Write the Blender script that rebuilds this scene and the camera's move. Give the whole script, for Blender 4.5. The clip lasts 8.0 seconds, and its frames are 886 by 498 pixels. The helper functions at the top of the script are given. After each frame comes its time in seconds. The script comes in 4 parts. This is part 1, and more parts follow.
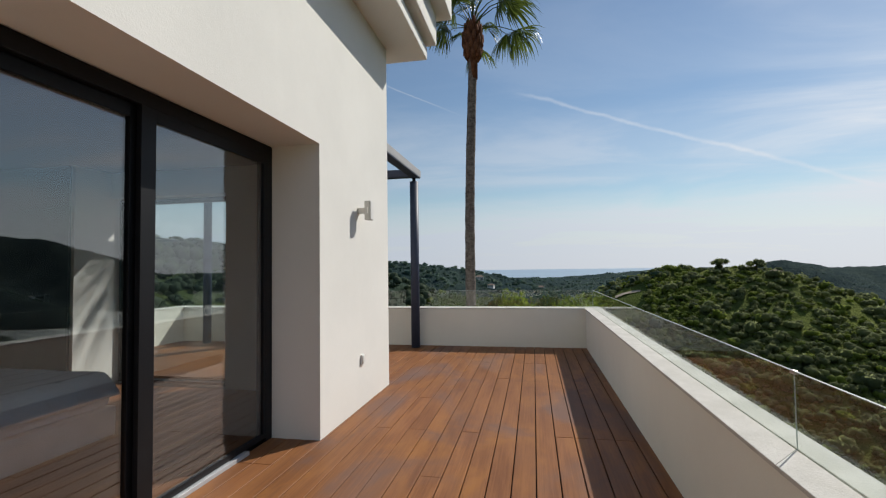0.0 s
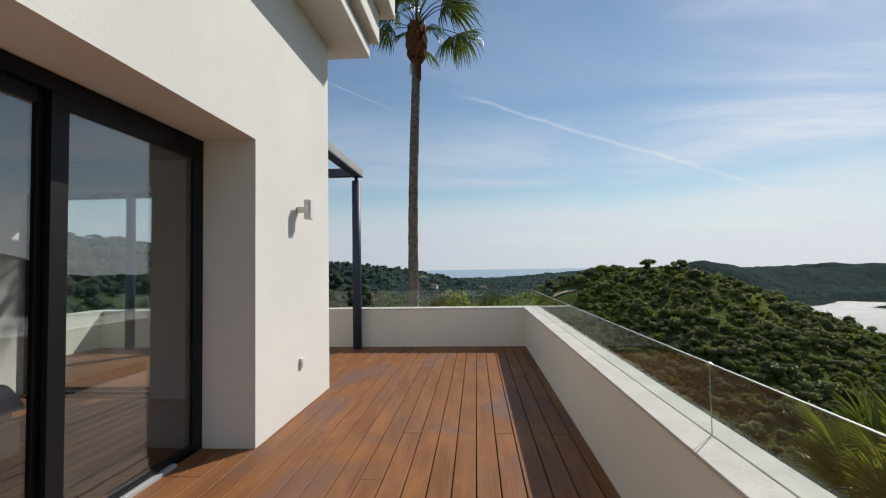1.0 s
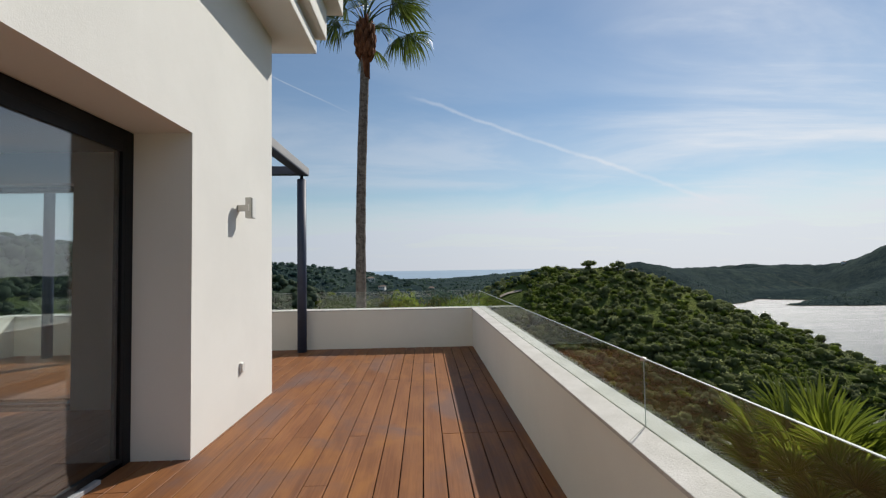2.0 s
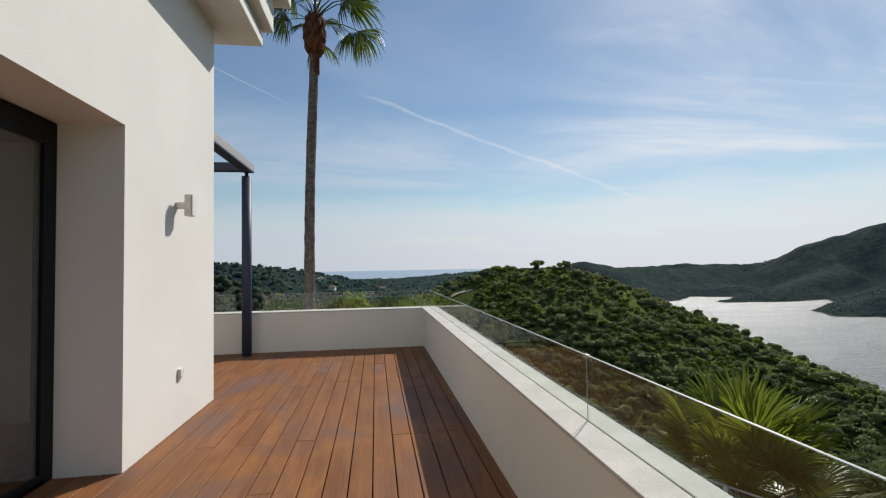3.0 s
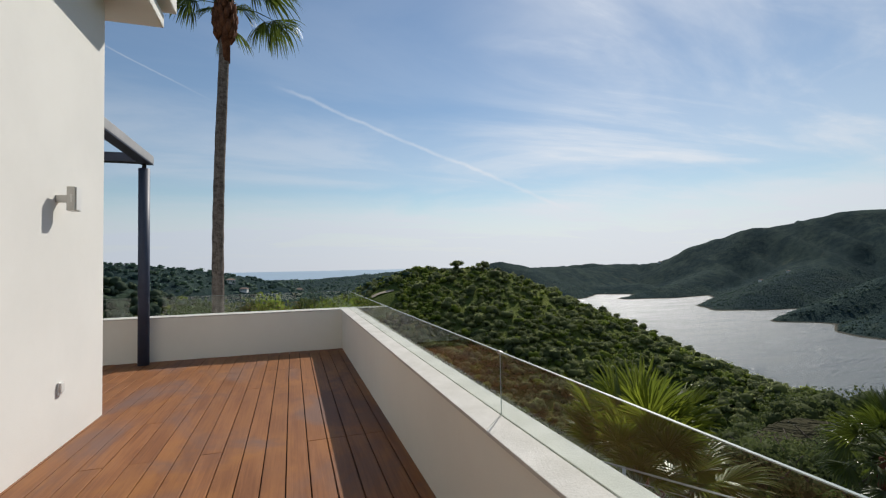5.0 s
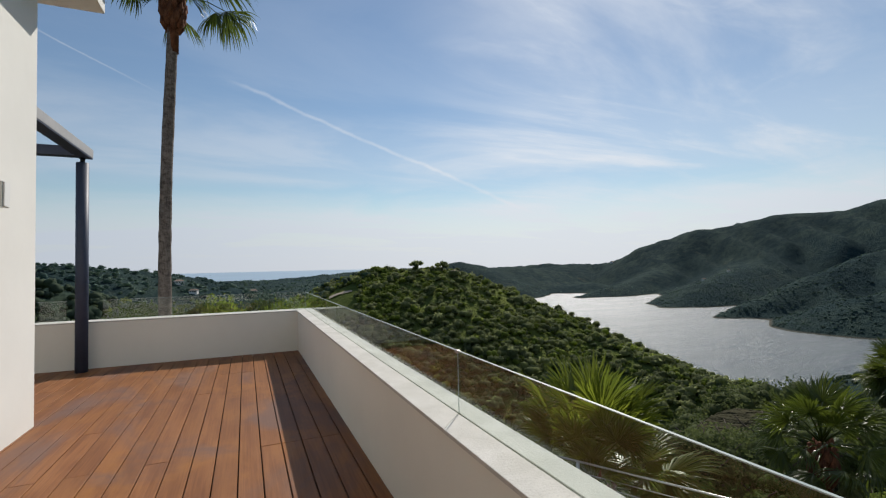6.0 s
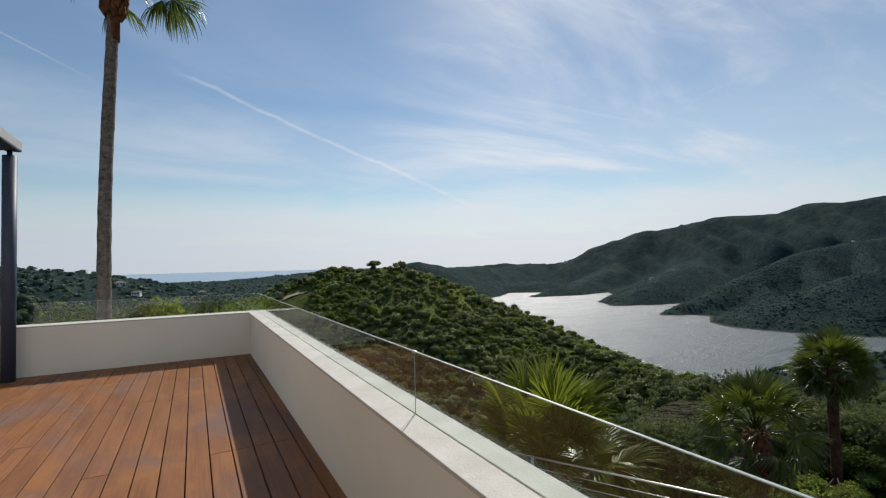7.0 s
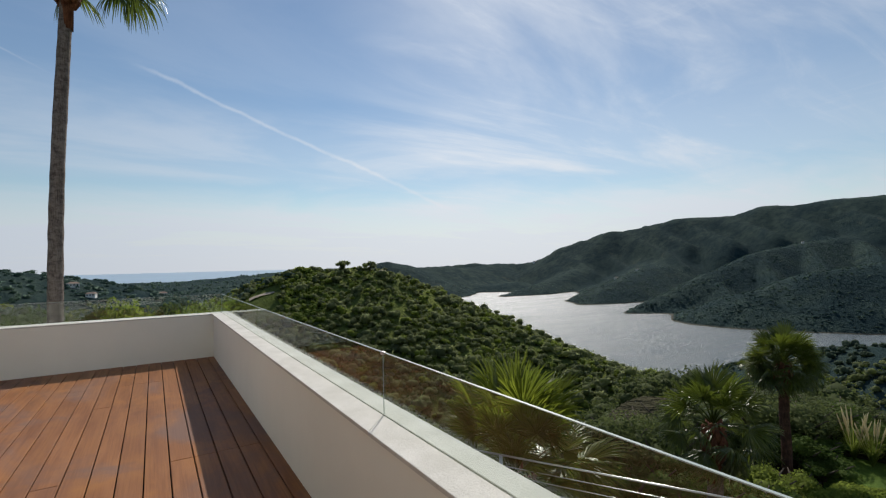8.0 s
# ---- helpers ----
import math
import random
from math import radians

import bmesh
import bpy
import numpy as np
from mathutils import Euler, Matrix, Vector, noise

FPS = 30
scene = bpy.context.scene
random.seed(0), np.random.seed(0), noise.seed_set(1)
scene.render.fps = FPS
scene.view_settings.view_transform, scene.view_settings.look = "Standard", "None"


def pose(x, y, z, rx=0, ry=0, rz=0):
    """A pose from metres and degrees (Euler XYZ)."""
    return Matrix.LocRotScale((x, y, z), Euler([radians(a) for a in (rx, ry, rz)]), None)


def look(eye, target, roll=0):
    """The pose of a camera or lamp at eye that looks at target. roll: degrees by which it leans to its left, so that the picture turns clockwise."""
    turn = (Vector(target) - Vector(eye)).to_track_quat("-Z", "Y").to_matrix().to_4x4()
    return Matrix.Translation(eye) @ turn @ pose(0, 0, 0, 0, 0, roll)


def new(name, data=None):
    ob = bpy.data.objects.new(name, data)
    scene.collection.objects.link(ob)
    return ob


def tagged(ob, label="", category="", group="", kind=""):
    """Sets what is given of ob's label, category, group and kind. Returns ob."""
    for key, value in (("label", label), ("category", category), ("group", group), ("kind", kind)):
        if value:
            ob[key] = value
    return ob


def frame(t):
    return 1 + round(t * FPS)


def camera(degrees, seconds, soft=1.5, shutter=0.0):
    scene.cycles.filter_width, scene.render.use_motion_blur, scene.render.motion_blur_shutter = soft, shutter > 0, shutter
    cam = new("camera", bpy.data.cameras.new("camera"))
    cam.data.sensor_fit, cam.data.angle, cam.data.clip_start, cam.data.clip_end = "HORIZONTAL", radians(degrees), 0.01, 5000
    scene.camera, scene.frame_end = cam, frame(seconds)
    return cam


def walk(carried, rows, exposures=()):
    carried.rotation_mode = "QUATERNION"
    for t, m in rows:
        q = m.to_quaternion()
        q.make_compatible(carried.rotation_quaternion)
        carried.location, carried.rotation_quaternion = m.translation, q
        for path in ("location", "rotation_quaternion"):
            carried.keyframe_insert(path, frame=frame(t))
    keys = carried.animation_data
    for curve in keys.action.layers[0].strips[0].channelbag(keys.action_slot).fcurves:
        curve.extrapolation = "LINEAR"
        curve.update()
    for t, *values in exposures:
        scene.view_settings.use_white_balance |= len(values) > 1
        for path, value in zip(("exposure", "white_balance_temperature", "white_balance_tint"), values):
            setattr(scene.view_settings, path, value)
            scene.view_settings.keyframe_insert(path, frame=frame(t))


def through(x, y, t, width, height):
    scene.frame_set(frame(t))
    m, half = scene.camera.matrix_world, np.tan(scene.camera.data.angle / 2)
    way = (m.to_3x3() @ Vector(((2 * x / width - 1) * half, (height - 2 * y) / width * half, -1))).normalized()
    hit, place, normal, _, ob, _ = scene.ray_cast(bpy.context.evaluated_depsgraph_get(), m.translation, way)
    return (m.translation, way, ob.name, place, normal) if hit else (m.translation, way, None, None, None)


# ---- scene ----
cam = camera(87.8, 8.0, soft=1.2)
PATH = [
    (0, (0.831, 0.155, 1.449), (0.447, 2.117, 1.53), -0.8),
    (0.5, (0.835, 0.153, 1.451), (0.568, 2.134, 1.53), -0.8),
    (1, (0.842, 0.157, 1.45), (0.701, 2.15, 1.529), -0.9),
    (1.5, (0.843, 0.159, 1.446), (0.813, 2.157, 1.527), -0.9),
    (3, (0.855, 0.155, 1.45), (1.146, 2.133, 1.526), -1.0),
    (3.5, (0.859, 0.156, 1.451), (1.232, 2.119, 1.525), -1.1),
    (4, (0.863, 0.154, 1.449), (1.326, 2.099, 1.522), -1.1),
    (4.5, (0.867, 0.154, 1.449), (1.41, 2.077, 1.521), -1.1),
    (6, (0.875, 0.15, 1.446), (1.664, 1.986, 1.514), -1.2),
    (6.5, (0.879, 0.15, 1.447), (1.749, 1.949, 1.512), -1.3),
    (7, (0.877, 0.14, 1.45), (1.83, 1.897, 1.514), -1.3),
    (7.5, (0.886, 0.146, 1.446), (1.895, 1.872, 1.511), -1.2),
    (8, (0.881, 0.135, 1.452), (1.946, 1.827, 1.513), -1.3),
]
walk(cam, [(t, look(eye, target, roll)) for t, eye, target, roll in PATH])

# ---- light ----
SUN_AZ, SUN_EL = 38.8, 39.6          # degrees, azimuth from +y towards +x
sun_way = Vector((math.sin(radians(SUN_AZ)) * math.cos(radians(SUN_EL)), math.cos(radians(SUN_AZ)) * math.cos(radians(SUN_EL)), math.sin(radians(SUN_EL))))
sun = new("sun", bpy.data.lights.new("sun", "SUN"))
sun.data.energy, sun.data.angle, sun.data.color = 3.6, radians(0.53), (1.0, 0.94, 0.86)
sun.matrix_world = look(sun_way * 50, (0, 0, 0))
scene.view_settings.exposure = 0.25


class Nodes:
    """Short hand for a node tree."""

    def __init__(self, tree):
        self.t = tree

    def add(self, kind, **kw):
        n = self.t.nodes.new(kind)
        for k, v in kw.items():
            if k in n.inputs:
                n.inputs[k].default_value = v
            else:
                setattr(n, k, v)
        return n

    def link(self, a, b):
        self.t.links.new(a, b)

    def math(self, op, a, b=None, c=None, clamp=False):
        n = self.t.nodes.new("ShaderNodeMath")
        n.operation, n.use_clamp = op, clamp
        for i, v in enumerate((a, b, c)):
            if v is None:
                continue
            if isinstance(v, (int, float)):
                n.inputs[i].default_value = v
            else:
                self.t.links.new(v, n.inputs[i])
        return n.outputs[0]

    def vmath(self, op, a, b=None):
        n = self.t.nodes.new("ShaderNodeVectorMath")
        n.operation = op
        for i, v in enumerate((a, b)):
            if v is None:
                continue
            if isinstance(v, (tuple, list)):
                n.inputs[i].default_value = v
            else:
                self.t.links.new(v, n.inputs[i])
        return n.outputs["Value"] if op in ("DOT_PRODUCT", "LENGTH") else n.outputs[0]

    def mix(self, f, a, b):
        n = self.t.nodes.new("ShaderNodeMix")
        n.data_type = "RGBA"
        for sock, v in ((n.inputs[0], f), (n.inputs[6], a), (n.inputs[7], b)):
            if isinstance(v, (int, float)):
                sock.default_value = v
            elif isinstance(v, (tuple, list)):
                sock.default_value = (*v[:3], 1)
            else:
                self.t.links.new(v, sock)
        return n.outputs[2]

    def step(self, v, lo, hi):
        n = self.t.nodes.new("ShaderNodeMapRange")
        n.interpolation_type = "SMOOTHSTEP"
        n.inputs[1].default_value, n.inputs[2].default_value = lo, hi
        self.t.links.new(v, n.inputs[0])
        return n.outputs[0]

    def noise(self, vec, scale, detail=4, rough=0.55, dist=0.0):
        n = self.t.nodes.new("ShaderNodeTexNoise")
        n.inputs["Scale"].default_value, n.inputs["Detail"].default_value = scale, detail
        n.inputs["Roughness"].default_value, n.inputs["Distortion"].default_value = rough, dist
        if vec is not None:
            self.t.links.new(vec, n.inputs["Vector"])
        return n.outputs["Fac"]

    def scaled(self, vec, s, turn=(0, 0, 0)):
        n = self.t.nodes.new("ShaderNodeMapping")
        n.inputs["Scale"].default_value = s
        n.inputs["Rotation"].default_value = [radians(a) for a in turn]
        self.t.links.new(vec, n.inputs["Vector"])
        return n.outputs[0]


def heading(az, el):
    return Vector((math.sin(radians(az)) * math.cos(radians(el)), math.cos(radians(az)) * math.cos(radians(el)), math.sin(radians(el))))


def build_sky():
    world = bpy.data.worlds.new("world")
    scene.world = world
    world.use_nodes = True
    k = Nodes(world.node_tree)
    world.node_tree.nodes.clear()
    out = k.add("ShaderNodeOutputWorld")
    back = k.add("ShaderNodeBackground")
    back.inputs["Strength"].default_value = 0.070
    sky = k.add("ShaderNodeTexSky")
    sky.sky_type, sky.sun_disc = "NISHITA", False
    sky.sun_elevation, sky.sun_rotation = radians(SUN_EL), radians(SUN_AZ)
    sky.altitude, sky.air_density, sky.dust_density, sky.ozone_density = 150, 1.22, 0.05, 2.2
    d = k.vmath("NORMALIZE", k.add("ShaderNodeTexCoord").outputs["Generated"])
    sep = k.add("ShaderNodeSeparateXYZ")
    k.link(d, sep.inputs[0])
    up = k.math("MAXIMUM", sep.outputs[2], 0.0)
    # a flat cloud deck: the way divided by its rise
    rise = k.math("ADD", up, 0.10)
    flat = k.add("ShaderNodeCombineXYZ")
    k.link(k.math("DIVIDE", sep.outputs[0], rise), flat.inputs[0])
    k.link(k.math("DIVIDE", sep.outputs[1], rise), flat.inputs[1])
    streak = k.scaled(flat.outputs[0], (0.46, 1.0, 1.0), (0, 0, 14))
    veil = k.step(k.noise(streak, 1.1, 7, 0.58, 0.6), 0.41, 0.63)
    wisp = k.step(k.noise(k.scaled(flat.outputs[0], (0.45, 1.7, 1), (0, 0, -10)), 2.0, 8, 0.62, 1.1), 0.48, 0.74)
    fine = k.noise(k.scaled(flat.outputs[0], (1.2, 3.5, 1), (0, 0, 20)), 3.0, 6, 0.65, 0.8)
    curl = k.step(k.noise(k.scaled(flat.outputs[0], (1.5, 0.45, 1), (0, 0, 62)), 1.6, 8, 0.62, 1.4), 0.57, 0.80)
    # height and bearing in degrees, blurred by a slow drift
    drift = k.math("SUBTRACT", k.noise(k.scaled(d, (2.2, 2.2, 9.0)), 1.0, 5, 0.6, 0.5), 0.5)
    el = k.math("ADD", k.math("MULTIPLY", k.math("ARCSINE", sep.outputs[2]), 57.2958), k.math("MULTIPLY", drift, 9.0))
    az = k.math("MULTIPLY", k.math("ARCTAN2", sep.outputs[0], sep.outputs[1]), 57.2958)
    high = k.step(el, 13.5, 20.0)
    bank = k.step(el, 9.2, 5.2)
    middle = k.math("MULTIPLY", k.step(el, 8.8, 11.5), k.math("SUBTRACT", 1.0, high))
    east = k.step(az, 16.0, 40.0)
    cover = k.math("MULTIPLY", bank, k.math("ADD", 0.42, k.math("MULTIPLY", k.math("ADD", veil, fine), 0.34)))
    cover = k.math("ADD", cover, k.math("MULTIPLY", middle, k.math("ADD", 0.15, k.math("MULTIPLY", veil, 0.30))))
    cover = k.math("ADD", cover, k.math("MULTIPLY", high, k.math("MULTIPLY", veil, 0.10)))
    cover = k.math("ADD", cover, k.math("MULTIPLY", k.math("MULTIPLY", east, k.math("SUBTRACT", 1.0, bank)), k.math("ADD", 0.12, k.math("MULTIPLY", veil, 0.30))))
    cover = k.math("ADD", cover, k.math("MULTIPLY", k.math("ADD", k.math("MULTIPLY", wisp, k.math("ADD", 0.18, k.math("MULTIPLY", east, 0.82))), k.math("MULTIPLY", curl, k.step(az, 30.0, 52.0))), k.math("MULTIPLY", fine, 0.34)))
    cover = k.math("ADD", cover, k.math("MULTIPLY", k.step(up, 0.12, 0.0), 0.42), clamp=True)
    # two vapour trails, each along a great circle
    for a, b, wide, much in (((-2.2, 20.8), (35.0, 5.9), 0.0058, 0.36), ((-24.0, 23.7), (-8.4, 18.3), 0.0022, 0.75)):
        p, q = heading(*a), heading(*b)
        n, mid = p.cross(q).normalized(), (p + q).normalized()
        wob = k.math("MULTIPLY", k.math("SUBTRACT", k.noise(d, 6, 6, 0.6), 0.5), 0.004 + wide * 4.2)
        off = k.math("ABSOLUTE", k.math("ADD", k.vmath("DOT_PRODUCT", d, tuple(n)), wob))
        line = k.step(off, wide, 0.0)
        along = k.step(k.vmath("DOT_PRODUCT", d, tuple(mid)), math.cos(p.angle(mid)) - 0.002, math.cos(p.angle(mid)) + 0.022)
        grain = k.math("ADD", 0.25, k.math("MULTIPLY", k.noise(d, 22, 5), 1.3))
        cover = k.math("ADD", cover, k.math("MULTIPLY", k.math("MULTIPLY", line, along), k.math("MULTIPLY", grain, much)), clamp=True)
    # clouds are lit most round the sun
    near = k.math("POWER", k.math("MAXIMUM", k.vmath("DOT_PRODUCT", d, tuple(sun_way)), 0.0), 3.0)
    white = k.mix(near, (5.7, 6.4, 7.5), (10.8, 11.1, 11.5))
    colour = k.mix(k.math("MULTIPLY", cover, 0.95), sky.outputs[0], white)
    k.link(colour, back.inputs["Color"])
    k.link(back.outputs[0], out.inputs[0])


build_sky()


# ---- materials ----
def material(name, rough=0.6, metal=0.0, spec=0.5):
    m = bpy.data.materials.new(name)
    m.use_nodes = True
    k = Nodes(m.node_tree)
    b = m.node_tree.nodes["Principled BSDF"]
    b.inputs["Roughness"].default_value, b.inputs["Metallic"].default_value = rough, metal
    b.inputs["Specular IOR Level"].default_value = spec
    k.pos = k.add("ShaderNodeTexCoord").outputs["Object"]
    k.geo = k.add("ShaderNodeNewGeometry")
    k.world = k.geo.outputs["Position"]
    k.b = b
    return m, k


def bump(k, height, strength, distance):
    n = k.add("ShaderNodeBump")
    n.inputs["Strength"].default_value, n.inputs["Distance"].default_value = strength, distance
    k.link(height, n.inputs["Height"])
    k.link(n.outputs[0], k.b.inputs["Normal"])


def plain(name, colour, vary=0.12, scale=6.0, rough=0.6, metal=0.0, grain=60.0, relief=0.0, spec=0.5):
    m, k = material(name, rough, metal, spec)
    dark = tuple(c * (1 - vary) for c in colour)
    f = k.math("ADD", k.math("MULTIPLY", k.noise(k.world, scale), 0.6), k.math("MULTIPLY", k.noise(k.world, grain), 0.4))
    k.link(k.mix(k.step(f, 0.35, 0.65), dark, colour), k.b.inputs["Base Color"])
    k.link(k.math("ADD", rough - 0.06, k.math("MULTIPLY", k.noise(k.world, scale * 2), 0.12)), k.b.inputs["Roughness"])
    if relief:
        bump(k, k.noise(k.world, grain), 0.5, relief)
    return m


def stucco(name, colour):
    m, k = material(name, 0.85, spec=0.25)
    big = k.step(k.noise(k.world, 0.7, 5, 0.6), 0.35, 0.7)
    fine = k.noise(k.world, 90, 4, 0.6)
    c = k.mix(big, tuple(x * 0.94 for x in colour), colour)
    c = k.mix(k.math("MULTIPLY", k.step(k.noise(k.world, 2.3, 6, 0.7, 1.0), 0.62, 0.8), 0.12), c, (0.42, 0.40, 0.37))
    k.link(c, k.b.inputs["Base Color"])
    bump(k, k.math("ADD", fine, k.math("MULTIPLY", k.noise(k.world, 5, 3), 3.0)), 0.25, 0.004)
    return m


def coping_stone():
    m, k = material("coping_stone", 0.8, spec=0.3)
    f = k.step(k.noise(k.world, 3.0, 6, 0.65), 0.3, 0.75)
    speck = k.step(k.noise(k.world, 140, 2, 0.5), 0.60, 0.68)
    c = k.mix(f, (0.50, 0.485, 0.44), (0.64, 0.62, 0.58))
    c = k.mix(k.math("MULTIPLY", speck, 0.55), c, (0.30, 0.28, 0.25))
    k.link(c, k.b.inputs["Base Color"])
    bump(k, k.noise(k.world, 70, 4, 0.6), 0.6, 0.006)
    return m


def deck_wood(name, light, dark, grey):
    m, k = material(name, 0.55, spec=0.14)
    rnd = k.add("ShaderNodeObjectInfo").outputs["Random"]
    shift = k.add("ShaderNodeCombineXYZ")
    k.link(k.math("MULTIPLY", rnd, 37.0), shift.inputs[0])
    k.link(k.math("MULTIPLY", rnd, 91.0), shift.inputs[1])
    p = k.vmath("ADD", k.world, shift.outputs[0])
    grain = k.noise(k.scaled(p, (60, 1.6, 20)), 1.0, 6, 0.65, 0.6)
    broad = k.noise(k.scaled(p, (7, 0.9, 3)), 1.0, 4, 0.55, 0.4)
    worn = k.step(k.noise(k.scaled(k.world, (1.0, 0.6, 1)), 1.05, 5, 0.62, 0.7), 0.47, 0.66)
    c = k.mix(k.step(k.math("ADD", k.math("MULTIPLY", grain, 0.5), k.math("MULTIPLY", broad, 0.5)), 0.33, 0.66), dark, light)
    c = k.mix(k.math("MULTIPLY", rnd, 0.45), c, tuple(0.62 * x for x in light))
    c = k.mix(k.math("MULTIPLY", k.step(k.noise(k.scaled(k.world, (0.9, 0.5, 1), (0, 0, 25)), 1.9, 4, 0.6, 0.8), 0.50, 0.70), 0.55), c, tuple(min(1.0, a * b) for a, b in zip(light, (1.12, 1.10, 0.80))))
    c = k.mix(k.math("MULTIPLY", worn, 0.72), c, grey)
    k.link(c, k.b.inputs["Base Color"])
    k.link(k.math("ADD", 0.50, k.math("MULTIPLY", worn, 0.2)), k.b.inputs["Roughness"])
    bump(k, k.math("ADD", grain, k.math("MULTIPLY", broad, 0.6)), 0.35, 0.0025)
    return m


def pane_glass(name, tint, boost=1.0, graze=0.95):
    """A thin pane: clear, with a mirror's share that grows towards grazing."""
    m = bpy.data.materials.new(name)
    m.use_nodes = True
    k = Nodes(m.node_tree)
    m.node_tree.nodes.clear()
    out = k.add("ShaderNodeOutputMaterial")
    clear = k.add("ShaderNodeBsdfTransparent")
    clear.inputs[0].default_value = (*tint, 1)
    gloss = k.add("ShaderNodeBsdfGlossy")
    gloss.inputs["Roughness"].default_value = 0.0
    gloss.inputs[0].default_value = (1, 1, 1, 1)
    face = k.add("ShaderNodeLayerWeight")
    face.inputs[0].default_value = 0.5
    f = k.math("ADD", 0.042 * boost, k.math("MULTIPLY", k.math("POWER", face.outputs["Facing"], 5.0), graze), clamp=True)
    mixed = k.add("ShaderNodeMixShader")
    k.link(f, mixed.inputs[0])
    k.link(clear.outputs[0], mixed.inputs[1])
    k.link(gloss.outputs[0], mixed.inputs[2])
    k.link(mixed.outputs[0], out.inputs[0])
    return m


def foliage(name, dark, light, scale=0.2, through=0.25, rough=0.8, spec=0.08):
    m, k = material(name, rough, spec=spec)
    isl = k.geo.outputs["Random Per Island"]
    f = k.math("ADD", k.math("MULTIPLY", k.step(k.noise(k.world, scale, 2, 0.5), 0.3, 0.7), 0.65), k.math("MULTIPLY", isl, 0.35))
    k.link(k.mix(f, dark, light), k.b.inputs["Base Color"])
    k.b.inputs["Transmission Weight"].default_value = 0.0
    lit = k.add("ShaderNodeBsdfTranslucent")
    k.link(k.mix(f, tuple(min(1, 1.6 * c) for c in dark), tuple(min(1, 1.7 * c) for c in light)), lit.inputs[0])
    mixed = k.add("ShaderNodeMixShader")
    mixed.inputs[0].default_value = through
    out = m.node_tree.nodes["Material Output"]
    k.link(k.b.outputs[0], mixed.inputs[1])
    k.link(lit.outputs[0], mixed.inputs[2])
    k.link(mixed.outputs[0], out.inputs[0])
    return m


def hillside():
    m, k = material("hillside", 1.0, spec=0.02)
    sep = k.add("ShaderNodeSeparateXYZ")
    k.link(k.world, sep.inputs[0])
    broad = k.step(k.noise(k.world, 0.012, 5, 0.6, 0.6), 0.36, 0.66)
    clump = k.step(k.noise(k.world, 0.09, 5, 0.7), 0.35, 0.65)
    fine = k.noise(k.world, 0.7, 4, 0.7)
    c = k.mix(broad, (0.100, 0.130, 0.030), (0.165, 0.185, 0.045))
    c = k.mix(k.math("MULTIPLY", clump, 0.5), c, (0.060, 0.075, 0.032))
    c = k.mix(k.math("MULTIPLY", k.step(k.noise(k.world, 0.02, 6, 0.65, 1.0), 0.63, 0.72), 0.6), c, (0.17, 0.14, 0.085))
    c = k.mix(k.math("MULTIPLY", fine, 0.3), c, (0.12, 0.155, 0.038))
    # blue-green over far mountains and valley: haze put into the ground colour
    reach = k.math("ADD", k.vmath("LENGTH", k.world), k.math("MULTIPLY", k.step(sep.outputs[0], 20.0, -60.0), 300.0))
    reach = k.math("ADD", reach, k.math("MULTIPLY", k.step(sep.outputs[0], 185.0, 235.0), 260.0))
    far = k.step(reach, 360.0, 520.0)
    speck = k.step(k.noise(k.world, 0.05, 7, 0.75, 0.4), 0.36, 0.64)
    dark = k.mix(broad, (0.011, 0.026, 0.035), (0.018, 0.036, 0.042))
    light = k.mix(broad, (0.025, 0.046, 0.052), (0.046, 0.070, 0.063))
    haze_tone = k.mix(speck, dark, light)
    haze_tone = k.mix(k.math("MULTIPLY", k.step(k.noise(k.world, 0.016, 5, 0.7, 1.2), 0.60, 0.70), 0.22), haze_tone, (0.15, 0.145, 0.095))
    c = k.mix(k.math("MULTIPLY", far, 0.94), c, haze_tone)
    # dark brown ground round the house
    house_ground = k.step(k.vmath("LENGTH", k.world), 34.0, 24.0)
    c = k.mix(house_ground, c, k.mix(fine, (0.030, 0.030, 0.018), (0.060, 0.055, 0.032)))
    # bare shore above the water
    shore = k.step(sep.outputs[2], -88.2, -89.6)
    c = k.mix(k.math("MULTIPLY", shore, 0.6), c, (0.17, 0.145, 0.105))
    k.link(c, k.b.inputs["Base Color"])
    bump(k, k.math("ADD", k.math("MULTIPLY", k.noise(k.world, 0.12, 6, 0.7), 1.0), k.math("MULTIPLY", fine, 0.2)), 0.8, 5.0)
    return m


def lake_water():
    m, k = material("lake_water", 0.16, spec=0.5)
    k.b.inputs["Base Color"].default_value = (0.020, 0.046, 0.058, 1)
    k.b.inputs["IOR"].default_value = 1.42
    w = k.math("ADD", k.noise(k.scaled(k.world, (0.10, 0.45, 1), (0, 0, 30)), 1.0, 6, 0.6), k.math("MULTIPLY", k.noise(k.world, 0.02, 3), 0.6))
    bump(k, w, 1.0, 2.4)
    rough = k.step(k.noise(k.scaled(k.world, (0.008, 0.05, 1), (0, 0, -40)), 1.0, 7, 0.72), 0.35, 0.65)
    k.link(k.math("ADD", 0.34, k.math("MULTIPLY", rough, 0.14)), k.b.inputs["Roughness"])
    return m


